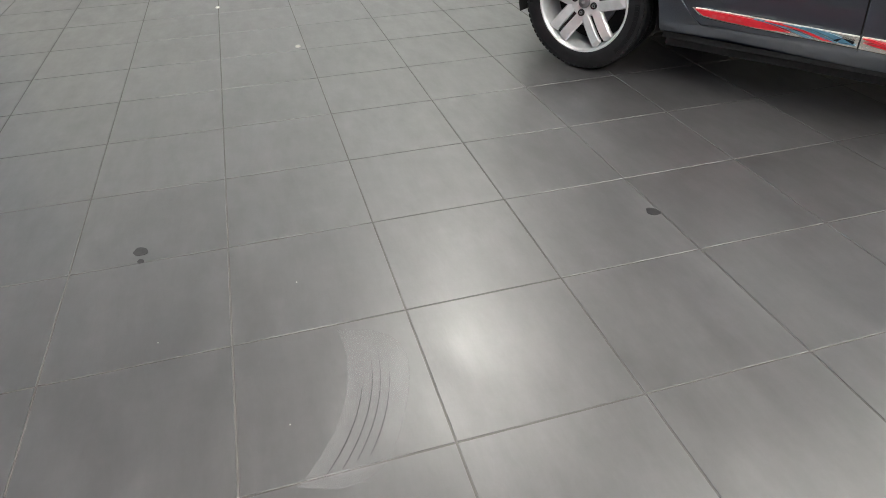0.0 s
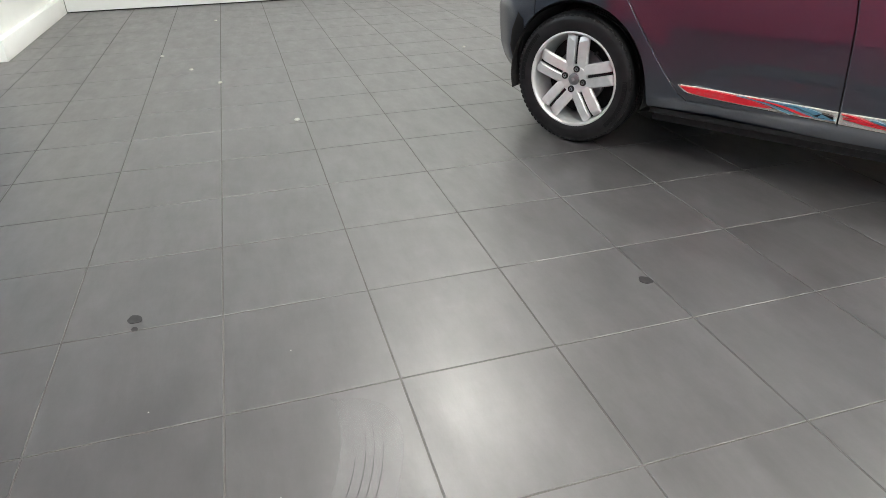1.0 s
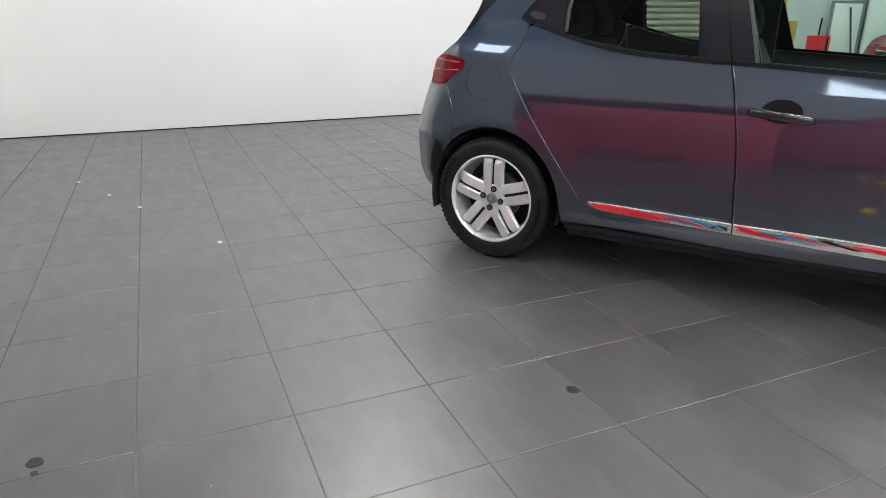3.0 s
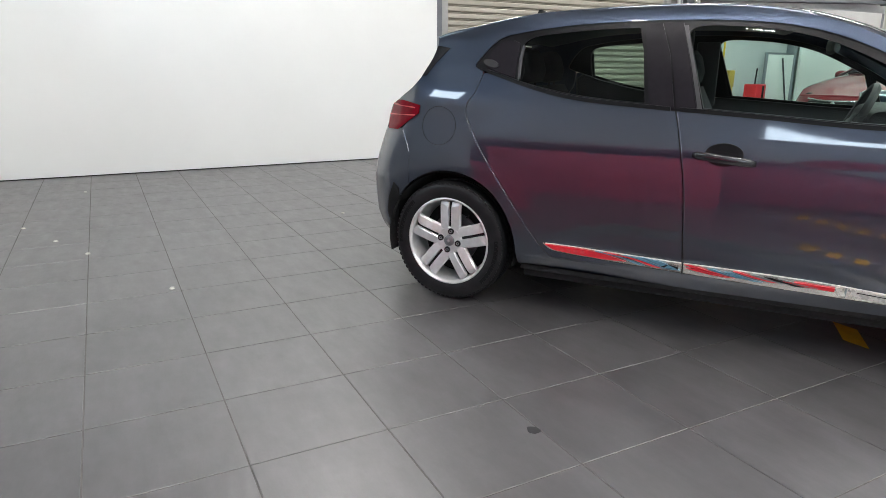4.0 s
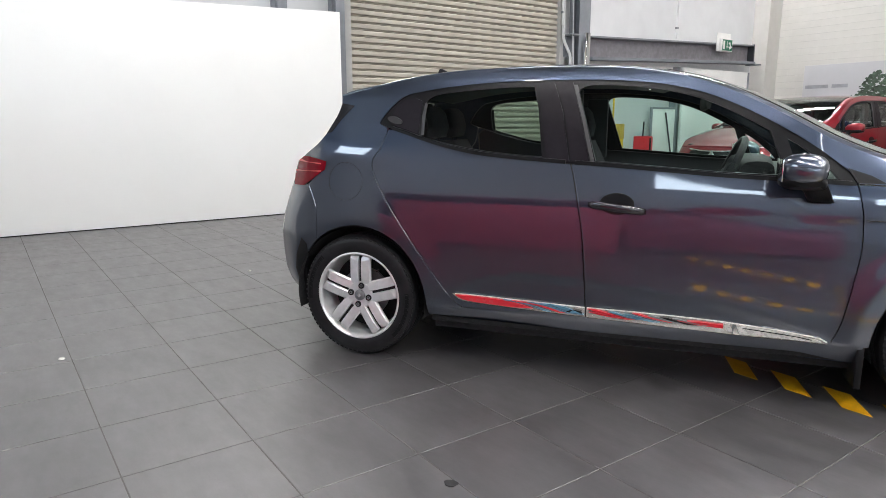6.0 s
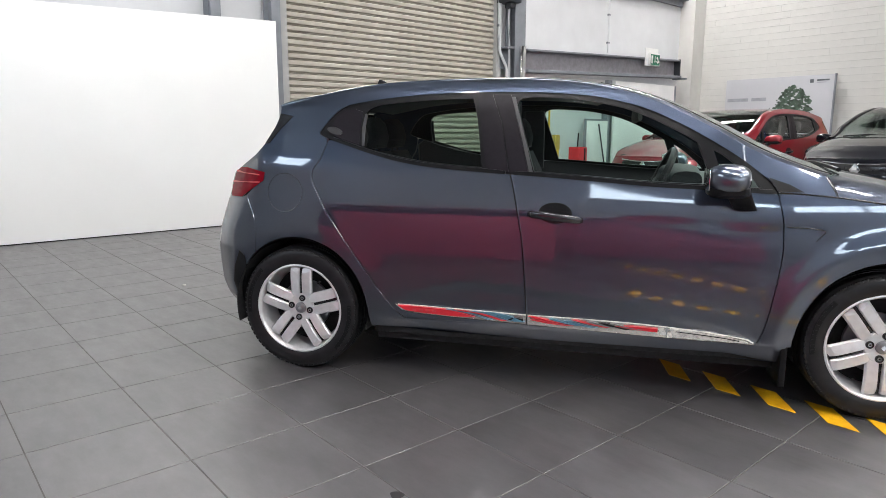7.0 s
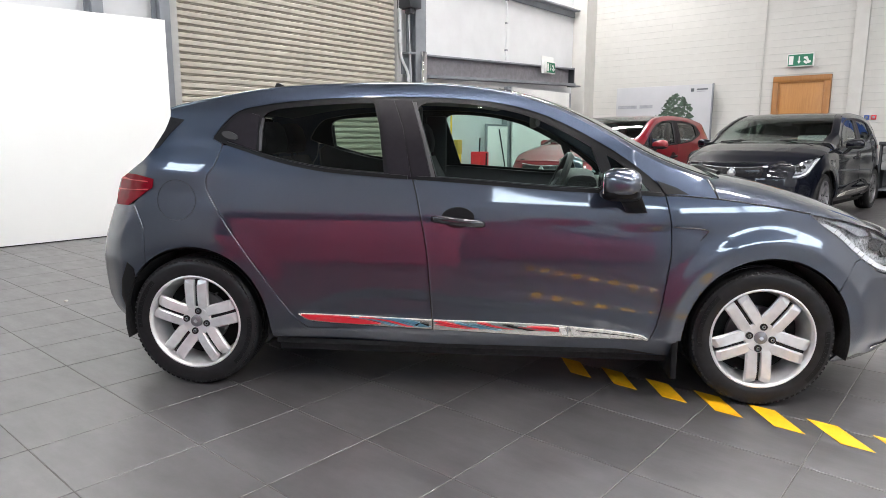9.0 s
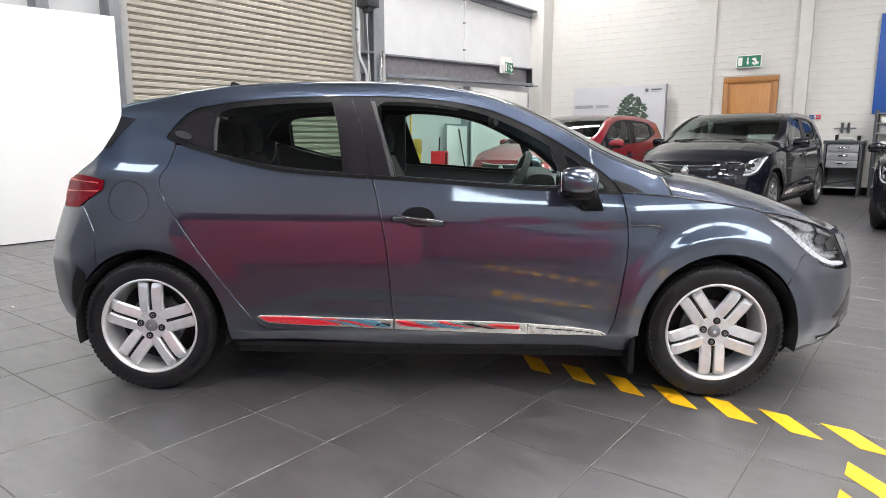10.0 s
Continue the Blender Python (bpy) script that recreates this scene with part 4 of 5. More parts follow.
        part("wing_seam", tube([(x, sgn * (half(x, z) + .0005), z) for x, z in ((2.14, .935), (2.21, .9325), (2.28, .928), (2.355, .921))], .003, 6), LAMP_BLACK, car)
    bm = boxes((2.20, 2.46, -.66, .66, .90, .955), bevel=.01)
    part("scuttle", bm, TRIM_BLACK, car, "black scuttle panel")
    for y0 in (-.55, .12):
        part("wiper", tube([(2.44, y0, 1.018), (2.42, y0 + .25, 1.040), (2.40, y0 + .52, 1.040)], [.010, .007, .004]), TRIM_BLACK, car, "black wiper arm")
    # nose
    zs = np.linspace(.2, .745, 24)
    bm = bmesh.new()
    rows = []
    xr, yr = _px[::-1], _py[::-1]
    for z in zs:
        d, v = np.interp(z, SIDE_Z, SIDE_IN), np.interp(z, NOSE_Z, NOSE_IN)
        row = []
        for s in np.linspace(-1, 1, 25):
            y = s * (.5 - d)
            row.append(bm.verts.new((np.interp(abs(y) + d, yr[:120], xr[:120]) - v, y, z)))
        rows.append(row)
    for p, q in zip(rows, rows[1:]):
        for j in range(24):
            bm.faces.new((p[j], p[j + 1], q[j + 1], q[j]))
    part("front_bumper", bm, paint, car)
    part("bonnet_lip", tube([(3.29 - .10 * abs(s) ** 2.6, s * .62, .752 - .012 * abs(s)) for s in np.linspace(-1, 1, 13)], .018, 10), paint, car, sharp=60)
    part("grille", boxes((3.30, 3.405, -.36, .36, .56, .70), bevel=.03), LAMP_BLACK, car, "black upper grille")
    part("lower_grille", boxes((3.33, 3.425, -.42, .42, .26, .43), bevel=.03), LAMP_BLACK, car, "black lower grille")
    part("grille_bar", tube([(3.33, -.40, .715), (3.395, -.2, .70), (3.41, 0, .695), (3.395, .2, .70), (3.33, .40, .715)], .009), CHROME, car, "chrome grille bar")
    bm = bmesh.new()
    box(bm, -.008, .008, -.055, .055, -.055, .055, bevel=.004, m=pose(3.412, 0, .63) @ Matrix.Diagonal((1, .8, 1.05, 1)) @ pose(0, 0, 0, 45))
    part("emblem", bm, CHROME, car, "plain chrome diamond")
    part("number_plate", boxes((3.418, 3.428, -.26, .26, .44, .55), bevel=.002), WHITE_PLASTIC, car, "blank white plate")
    for sgn in (-1, 1):
        part("bumper_blade", flank([(3.16, .36), (3.275, .478), (3.29, .40), (3.30, .27), (3.14, .235), (3.20, .275)], sgn, off=-.003, thick=.01), LAMP_BLACK, car, "dark bumper corner vent")
        part("blade_edge", flank([(3.12, .247), (3.29, .275), (3.29, .262), (3.12, .232)], sgn, off=-.008, thick=.01), CHROME, car)
    # aerial fin
    bm = blob([((.165, 0, 1.432), .065, .022, (1, 0, 0), (0, 1, 0), 1), ((.170, 0, 1.448), .045, .014, (1, 0, 0), (0, 1, 0), 1), ((.158, 0, 1.472), .022, .006, (1, 0, 0), (0, 1, 0), 1), ((.150, 0, 1.482), .008, .003, (1, 0, 0), (0, 1, 0), 1)], 16)
    part("aerial_fin", bm, TRIM_BLACK, car, "black roof aerial")
    # underside and cabin
    part("underbody", boxes((-.45, 3.15, -.58, .58, .16, .31), (.38, 2.21, -.76, .76, .165, .31), (.38, 2.21, -.81, -.76, .212, .31), (.38, 2.21, .76, .81, .212, .31), bevel=.005), LINER, car)
    part("engine_bay", boxes((2.25, 3.2, -.56, .56, .31, .78), bevel=.03), LINER, car)
    part("boot_floor", boxes((-.45, .25, -.56, .56, .31, .90), bevel=.03), CABIN, car)
    part("parcel_shelf", boxes((-.22, .25, -.62, .62, .96, .985), bevel=.01), CABIN, car)
    part("dashboard", blob([((2.02, -.74, .80), .20, .14, (1, 0, 0), (0, 0, 1), .6), ((2.0, -.3, .82), .24, .15, (1, 0, 0), (0, 0, 1), .6), ((2.0, .3, .82), .24, .14, (1, 0, 0), (0, 0, 1), .6), ((2.02, .74, .80), .20, .14, (1, 0, 0), (0, 0, 1), .6)], 20), CABIN, car, "dark dashboard")
    wheel = part("steering_wheel", lathe([(.172, -.012), (.185, -.016), (.196, 0), (.185, .016), (.172, .012), (.168, 0), (.172, -.012)], 40, pose(1.70, -.36, .93, 0, 0, 90) @ pose(0, 0, 0, 24)), CABIN, car, "dark steering wheel")
    bm = bmesh.new()
    box(bm, -.165, .165, -.01, .01, -.02, .02, bevel=.006, m=pose(1.70, -.36, .93, 0, 0, 90) @ pose(0, 0, 0, 24))
    box(bm, -.02, .02, -.01, .01, -.165, 0, bevel=.006, m=pose(1.70, -.36, .93, 0, 0, 90) @ pose(0, 0, 0, 24))
    box(bm, -.06, .06, -.03, .015, -.06, .06, bevel=.02, m=pose(1.70, -.36, .93, 0, 0, 90) @ pose(0, 0, 0, 24))
    part("wheel_spokes", bm, CABIN, wheel)
    part("instrument_hood", blob([((1.82, -.52, .95), .07, .05, (1, 0, 0), (0, 0, 1), .7), ((1.80, -.36, .97), .10, .06, (1, 0, 0), (0, 0, 1), .7), ((1.82, -.20, .95), .07, .05, (1, 0, 0), (0, 0, 1), .7)], 16), CABIN, car)
    part("screen", boxes((1.79, 1.81, -.09, .09, .83, 1.05), bevel=.01), LAMP_BLACK, car, "upright dark dash screen")
    part("inner_mirror", blob([((1.62, -.11, 1.265), .012, .025, (1, 0, 0), (0, 0, 1), .7), ((1.60, 0, 1.265), .02, .035, (1, 0, 0), (0, 0, 1), .7), ((1.62, .11, 1.265), .012, .025, (1, 0, 0), (0, 0, 1), .7)], 14), CABIN, car)
    seat(car, 1.30, -.36)
    seat(car, 1.30, .36)
    for y in (-.36, 0, .36):
        seat(car, .46, y, True)
    part("seat_belt", boxes((1.02, 1.035, -.655, -.61, .55, 1.24), bevel=.003), FABRIC, car)
    part("inner_pillar", boxes((.93, 1.06, -.66, -.61, .95, 1.32), bevel=.01), CABIN, car)
    part("inner_pillar", boxes((.93, 1.06, .61, .66, .95, 1.32), bevel=.01), CABIN, car)
    meshes = wheel_meshes()
    for x, sgn, turn in ((0, -1, 2), (WB, -1, 180), (0, 1, 20), (WB, 1, 50)):
        put_wheel(car, meshes, x, sgn, turn)
    return car


_once = {}


def simple_once(name, color):
    if name not in _once:
        _once[name] = simple(name, color, 0.5)
    return _once[name]


def repaint(car, old, paint):
    for o in car.children_recursive:
        if o.data and o.data.materials and o.data.materials[0] == old:
            o.material_slots[0].link = "OBJECT"
            o.material_slots[0].material = paint


main_car = hatchback(Matrix(), GREY_PAINT, "dark grey-blue metallic five-door hatchback parked on the tiled floor")

# ---- the hall ----
U0, U1, V0, V1 = -5.95, 14.0, -9.0, 14.5
PITCH, TU, TV = 0.449, 1.980, -1.461


def structure(name, bm, mat, label, category, m=ROOM, sharp=35):
    ob = part(name, bm, mat, None, label, m, sharp)
    return tagged(ob, label, category, kind="structure")


floor = structure("floor", boxes((U0 - .3, U1 + .3, V0 - .3, V1 + .3, -.25, -.0024)), GROUT, "grey grout bed under dark porcelain floor tiles", "floor")
ceiling = structure("ceiling", boxes((U0 - .3, U1 + .3, V0 - .3, V1 + .3, CEILING, CEILING + .2)), CEIL, "pale sheeted ceiling high over the hall", "ceiling")
wall_west = structure("wall_west", boxes((U0 - .25, U0, V0 - .3, V1 + .3, 0, CEILING)), CLAD, "white clad wall with a roller shutter and steel frame", "wall")
wall_north = structure("wall_north", boxes((U0, U1, V1, V1 + .25, 0, CEILING)), JOINT, "white painted blockwork wall with a wooden door", "wall")
# unseen east window and its glow, added for highlights on the front wing
bm = boxes((U1, U1 + .25, V0 - .3, V1 + .3, 0, 3.7), (U1, U1 + .25, V0 - .3, V1 + .3, 5.0, CEILING), (U1, U1 + .25, V0 - .3, -8.6, 3.7, 5.0), (U1, U1 + .25, .5, V1 + .3, 3.7, 5.0))
wall_east = structure("wall_east", bm, PALE_WALL, "unseen grey painted wall with one added high window", "wall")
win = thing("window_2", "unseen high window in a grey frame, added for bright streaks on the car", "window", ROOM, kind="structure")
part("pane", boxes((U1 + .13, U1 + .14, -8.55, .45, 3.75, 4.95)), LENS, win, "clear pane").visible_shadow = False
for y0, y1, z0, z1 in ((-8.6, -8.55, 3.7, 5.0), (.45, .5, 3.7, 5.0), (-8.55, .45, 3.7, 3.75), (-8.55, .45, 4.95, 5.0), (-6.3, -6.22, 3.75, 4.95), (-4.1, -4.02, 3.75, 4.95), (-1.9, -1.82, 3.75, 4.95)):
    part("window_frame", boxes((U1 + .08, U1 + .18, y0, y1, z0, z1)), STEEL, win)
tagged(part("daylight", boxes((U1 + .8, U1 + .9, -9.6, 1.5, 3.0, 5.8)), DAYLIGHT, None, "glowing sheet as sky behind the added east window", ROOM), category="sky", kind="structure")
# two more unseen windows, added for bright streaks on door and rear flank
W0, W1 = 4.75, 5.5
bm = boxes((U0, -3.2, V0 - .25, V0, 0, CEILING), (1.2, 8.0, V0 - .25, V0, 0, CEILING), (13.9, U1, V0 - .25, V0, 0, CEILING), (8.0, 13.9, V0 - .25, V0, 0, W0),
           (8.0, 13.9, V0 - .25, V0, W1, CEILING), (-3.2, 1.2, V0 - .25, V0, 0, 4.2), (-3.2, 1.2, V0 - .25, V0, 6.5, CEILING))
wall_south = structure("wall_south", bm, GREY_WALL, "unseen grey painted wall with two added high windows", "wall")
for a, b, W0, W1 in ((8.0, 13.9, W0, W1), (-3.2, 1.2, 4.2, 6.5)):
    win = thing("window_1" if a > 0 else "window_3", "unseen high window in a grey frame, added for bright streaks on the car", "window", ROOM, kind="structure")
    part("pane", boxes((a + .05, b - .05, V0 - .14, V0 - .13, W0 + .05, W1 - .05)), LENS, win, "clear pane").visible_shadow = False
    for x0, x1, z0, z1 in ((a, a + .05, W0, W1), (b - .05, b, W0, W1), (a + .05, b - .05, W0, W0 + .05), (a + .05, b - .05, W1 - .05, W1)):
        part("window_frame", boxes((x0, x1, V0 - .18, V0 - .08, z0, z1)), STEEL, win)
tagged(part("daylight", boxes((-4.0, 14.6, V0 - .9, V0 - .8, 3.9, 6.95)), DAYLIGHT, None, "glowing sheet as sky behind the added high windows", ROOM), category="sky", kind="structure")

# ceiling lamps: rows of long fluorescent fittings
fit_body = finish(boxes((-1.2, 1.2, -.18, .18, -.02, .06), bevel=.01), WHITE_PLASTIC, "housing")
fit_face = finish(boxes((-1.17, 1.17, -.15, .15, -.035, -.022)), LAMP_FACE, "diffuser")
for u in (-4.4, 2.4, 6.2, 10.4):
    for v in (7.2, 12.0) if u < 0 else (-2.6, 1.8, 5.6) if u < 5 else (-2.6, 1.8, 5.6, 9.2):
        lamp = thing("ceiling_light", "long white ceiling light with a glowing diffuser", "ceiling light", ROOM @ pose(u, v, CEILING - .07), "ceiling lights")
        part("housing", fit_body, None, lamp)
        part("diffuser", fit_face, None, lamp, "glowing diffuser")

lamp = thing("ceiling_light", "long white ceiling light with a glowing diffuser", "ceiling light", ROOM @ pose(-4.2, .3, CEILING - .07) @ Matrix.Scale(.85, 4), "ceiling lights")
part("housing", fit_body, None, lamp)
part("diffuser", fit_face, None, lamp, "glowing diffuser")

# white display boards along the left
board_wall = thing("display_wall", "white partition of tall smooth display boards standing on the floor", "partition", ROOM, kind="structure")
for a, b in ((-3.92, 1.93),):
    zt = [2.63 - .035 * (1.93 - q) for q in (a, b)]
    bm = boxes((-4.9, -4.8, a + .0015, b - .0015, .012, 2.6), bevel=.003)
    for v in bm.verts:
        if v.co.z > 2:
            v.co.z += (zt[0] + (zt[1] - zt[0]) * (v.co.y - a) / (b - a)) - 2.6
    part("board", bm, BOARD, board_wall)
part("shadow_gap", boxes((-4.89, -4.815, -3.9, 1.92, 0, .012)), LINER, board_wall)
return_wall = thing("display_return", "white partition return with a pale plinth", "partition", ROOM, kind="structure")
part("board", boxes((-4.79, -2.56, -4.1, -3.98, .16, 2.5), bevel=.003), BOARD, return_wall)
part("plinth", boxes((-4.79, -2.5, -4.12, -3.92, 0, .16), bevel=.004), BOARD, return_wall)

# roller shutter in the clad wall
shutter = thing("roller_shutter", "closed beige roller shutter of curved metal slats in grey guides", "shutter", ROOM, kind="structure")
prof = [(-.05, -.014), (-.047, -.012), (-.043, .006), (-.036, .012), (-.01, .0145), (.012, .0135), (.021, .010), (.0255, .002), (.0275, -.012), (.031, -.012), (.033, .002), (.036, .006), (.040, .005), (.0425, -.002), (.0445, -.013), (.05, -.014)]
bm = bmesh.new()
prof = prof + [(.05, -.022), (-.05, -.022)]
ra = [bm.verts.new((dx * 1.6, 2.6, z)) for z, dx in prof]
rb = [bm.verts.new((dx * 1.6, 7.0, z)) for z, dx in prof]
for j in range(len(prof)):
    k = (j + 1) % len(prof)
    bm.faces.new((ra[j], rb[j], rb[k], ra[k]))
bm.faces.new(ra), bm.faces.new(rb[::-1])
slat = finish(bm, SHUTTER, "slat", 25)
for k in range(46):
    part("slat", slat, None, shutter, "", pose(-5.86, 0, .06 + .1 * k))
for v in (2.47, 7.0):
    part("guide", boxes((-5.93, -5.76, v, v + .13, 0, 4.7), bevel=.004), GUIDE_GREY, shutter, "pale grey steel guide")
part("bottom_rail", boxes((-5.88, -5.82, 2.6, 7.0, 0, .06), bevel=.004), STEEL, shutter)


def i_column(v, w=.30, u=-5.70, depth=.26, mat=STEEL, z1=CEILING, name="steel_column", label="grey painted steel column against the clad wall"):
    c = thing(name, label, "column", ROOM @ pose(u, v, 0), "steel columns", "structure")
    part("flange", boxes((depth / 2 - .014, depth / 2, -w / 2, w / 2, 0, z1), bevel=.002), mat, c)
    part("flange", boxes((-depth / 2, -depth / 2 + .014, -w / 2, w / 2, 0, z1), bevel=.002), mat, c)
    part("web", boxes((-depth / 2 + .014, depth / 2 - .014, -.006, .006, 0, z1)), mat, c)


i_column(7.46, .30)
i_column(1.45, .14, mat=STEEL)
i_column(2.33, .14, mat=STEEL)
beam = thing("steel_beam", "deep grey steel channel beam over the service doors", "beam", ROOM @ pose(0, 7.6, 2.42, 2.1), kind="structure")
part("flange", boxes((-5.80, -5.58, .10, 5.83, .385, .42), bevel=.003), STEEL, beam)
part("flange", boxes((-5.80, -5.56, .10, 5.90, -.03, .03), bevel=.003), STEEL, beam)
part("web", boxes((-5.78, -5.74, .10, 5.83, .03, .385)), simple_once("purple_grey_steel", (.26, .25, .27)), beam)
part("end_plate", boxes((-5.80, -5.58, 5.83, 5.87, .0, .43)), STEEL_DARK, beam)
part("bracket", boxes((-5.80, -5.55, 5.87, 6.15, -.06, -.02), bevel=.003), STEEL, beam)
part("flange", boxes((-5.80, -5.55, -.50, -.28, .40, .435), bevel=.003), STEEL, beam)
part("web", boxes((-5.78, -5.74, -.50, -.28, .03, .40)), STEEL, beam)
rail = thing("steel_rail", "grey steel sheeting rail high on the clad wall", "beam", ROOM, kind="structure")
part("flange", boxes((-5.92, -5.72, 7.82, 13.9, 4.56, 4.60), bevel=.003), STEEL, rail)
part("web", boxes((-5.92, -5.88, 7.82, 13.9, 4.42, 4.56)), STEEL, rail)
pier = structure("wall_pier", boxes((-5.95, -5.55, 13.95, 14.5, 0, CEILING)), BLOCK, "white painted corner pier", "wall")
for v, zt in ((10.5, 4.42), (7.0, 4.6)):
    c = thing("conduit", "thin white conduit fixed up the clad wall", "conduit", ROOM, "conduits")
    part("pipe", tube([(-5.70, v, 3.0), (-5.70, v, zt)], .022), CLAD, c)
    for z in (3.2, 3.8, 4.3):
        part("clip", boxes((-5.73, -5.68, v - .03, v + .03, z, z + .04)), STEEL, c)
c = thing("drop_conduit", "grey bent conduit beside the shutter guide", "conduit", ROOM)
part("pipe", tube([(-5.70, 7.03, 4.6), (-5.70, 7.03, 2.78), (-5.70, 7.06, 2.70), (-5.70, 7.20, 2.50), (-5.70, 7.23, 2.42), (-5.70, 7.23, .3)], .028), CLAD, c)
part("pipe", tube([(-5.66, 7.20, 3.6), (-5.66, 7.28, 2.4), (-5.66, 7.28, .3)], .008), CLAD, c)
motor = thing("shutter_motor", "dark shutter motor box hung beside the column", "motor", ROOM)
part("body", boxes((-5.75, -5.40, 6.98, 7.30, 3.62, 4.0), bevel=.02), STEEL_DARK, motor)
part("drive", boxes((-5.62, -5.46, 7.06, 7.18, 3.52, 3.62), bevel=.02), STEEL_DARK, motor)
part("chain", tube([(-5.55, 7.12, 3.55), (-5.55, 7.13, 1.2)], .006), CLAD, motor)
post = thing("guard_post", "bright metal guard rail leaning upright by the column", "post", ROOM)
bm = boxes((-5.52, -5.44, 7.38, 7.49, 0, 2.86), bevel=.01)
part("rail", bm, CHROME, post)
# pale service doors under the beam
doors = thing("door_2", "white flush service door under the steel beam", "door", ROOM, kind="structure")
part("leaf", boxes((-5.92, -5.86, 7.85, 10.58, .02, 2.34), bevel=.006), CLAD, doors)
part("head", boxes((-5.92, -5.80, 7.85, 10.58, 2.34, 2.41), bevel=.004), PLASTER, doors)
part("pull_handle", tube([(-5.84, 8.2, 2.26), (-5.78, 8.2, 2.26), (-5.78, 8.2, 2.30), (-5.78, 8.64, 2.30), (-5.78, 8.64, 2.26), (-5.84, 8.64, 2.26)], .018), WHITE_PLASTIC, doors)
part("post", boxes((-5.85, -5.70, 10.58, 10.72, 0, 2.41), bevel=.004), STEEL, doors, "grey steel door post")
leaf = thing("sliding_panel", "large white sliding panel in a thin grey frame", "panel", ROOM, kind="structure")
part("sheet", boxes((-5.68, -5.62, 10.74, 13.30, .05, 2.40), bevel=.004), PLASTER, leaf)
part("edge", boxes((-5.70, -5.60, 13.30, 13.35, .05, 2.40), bevel=.004), STEEL, leaf)

# things by the service doors, seen through the car's windows
stand = thing("yellow_stand", "yellow painted steel stand near the service door", "stand", ROOM @ pose(-5.35, 8.3, 0))
part("upright", boxes((-.015, .015, -.185, -.160, 0, 1.9), bevel=.004), YELLOW_PAINT, stand)
part("cabinet", boxes((-.10, .10, -.08, .05, 0, 1.05), bevel=.015), YELLOW_PAINT, stand)
part("cabinet_top", boxes((-.11, .11, -.09, .06, .88, 1.18), bevel=.015), simple_once("ochre_plastic", (.48, .32, .06)), stand)
box_red = thing("red_tool_box", "red tool box with a black stick standing in it", "tool box", ROOM @ pose(-5.2, 8.9, 0))
part("body", boxes((-.14, .14, -.14, .14, 0, .93), bevel=.02), RED_PLASTIC, box_red)
part("dark_slot", boxes((.138, .146, .02, .07, .62, .90)), LAMP_BLACK, box_red)
part("stick", tube([(0, -.02, .9), (0, 0, 1.22)], .014), TRIM_BLACK, box_red)
frame_board = thing("framed_board", "grey framed white board standing against the door", "board", ROOM @ pose(-5.62, 10.1, 0))
part("sheet", boxes((-.02, .02, -.40, .38, .3, 1.50), bevel=.004), PLASTER, frame_board)
part("frame", boxes((-.03, .03, -.42, .40, 1.49, 1.53), bevel=.004), STEEL, frame_board)
part("frame", boxes((-.03, .03, -.44, -.41, .3, 1.53), bevel=.004), STEEL, frame_board)
broom = thing("leaning_pole", "dark pole leaning against the framed board", "pole", ROOM)
part("pole", tube([(-5.45, 10.35, 0), (-5.57, 10.1, 1.42)], .016), STEEL_DARK, broom)


def exit_sign(m, w, h, label):
    s = thing("exit_sign", label, "sign", m, "exit signs")
    part("case", boxes((-.04, .03, -w / 2 - .02, w / 2 + .02, -h / 2 - .02, h / 2 + .02), bevel=.006), WHITE_PLASTIC, s)
    part("face", boxes((.03, .036, -w / 2, w / 2, -h / 2, h / 2)), GREEN_SIGN, s)
    part("door_shape", boxes((.036, .040, -w * .46, -w * .28, -h * .38, h * .38)), WHITE_PLASTIC, s)
    part("arrow_shaft", boxes((.036, .040, -w * .07, -w * .02, -h * .1, h * .34)), WHITE_PLASTIC, s)
    bm = bmesh.new()
    a = [bm.verts.new((x, y, z)) for x in (.036, .040) for y, z in ((-w * .12, -h * .08), (w * .03, -h * .08), (-w * .045, -h * .34))]
    bm.faces.new(a[:3]), bm.faces.new(a[3:])
    for i in range(3):
        bm.faces.new((a[i], a[(i + 1) % 3], a[3 + (i + 1) % 3], a[3 + i]))
    part("arrow_head", bm, WHITE_PLASTIC, s)
    bm = bmesh.new()
    for y, z, a, l in ((w * .28, h * .05, 25, .5), (w * .36, -h * .2, -60, .3), (w * .22, -h * .22, 50, .34), (w * .20, h * .16, 60, .26)):
        box(bm, .036, .040, -.018 * w / .4, .018 * w / .4, -h * l / 2, h * l / 2, m=pose(0, y, z) @ pose(0, 0, 0, a))
    part("pictogram", bm, WHITE_PLASTIC, s, "plain white pictogram bars")


exit_sign(ROOM @ pose(-5.52, 12.12, 2.95), .38, .24, "small green and white exit sign on the steel beam")
part("backing", boxes((-.06, -.045, -.30, .24, -.14, .27), bevel=.004), WHITE_PLASTIC, [o for o in scene.objects if o.name == "exit_sign"][0])
exit_sign(ROOM @ pose(-.415, 14.40, 2.965, 0, 0, -90), .50, .245, "green exit sign over the wooden door")

# wooden door in the block wall
door_1 = thing("door_1", "closed varnished oak door in a broad oak frame", "door", ROOM, kind="structure")
part("leaf", boxes((-.83, .11, 14.44, 14.49, 0, 2.50), bevel=.004), OAK, door_1, "plain oak leaf")
for a, b in ((-.95, -.83), (.11, .23)):
    part("jamb", boxes((a, b, 14.40, 14.50, 0, 2.50), bevel=.01), OAK_FRAME, door_1)
part("head", boxes((-.95, .23, 14.40, 14.50, 2.50, 2.63), bevel=.01), OAK_FRAME, door_1)
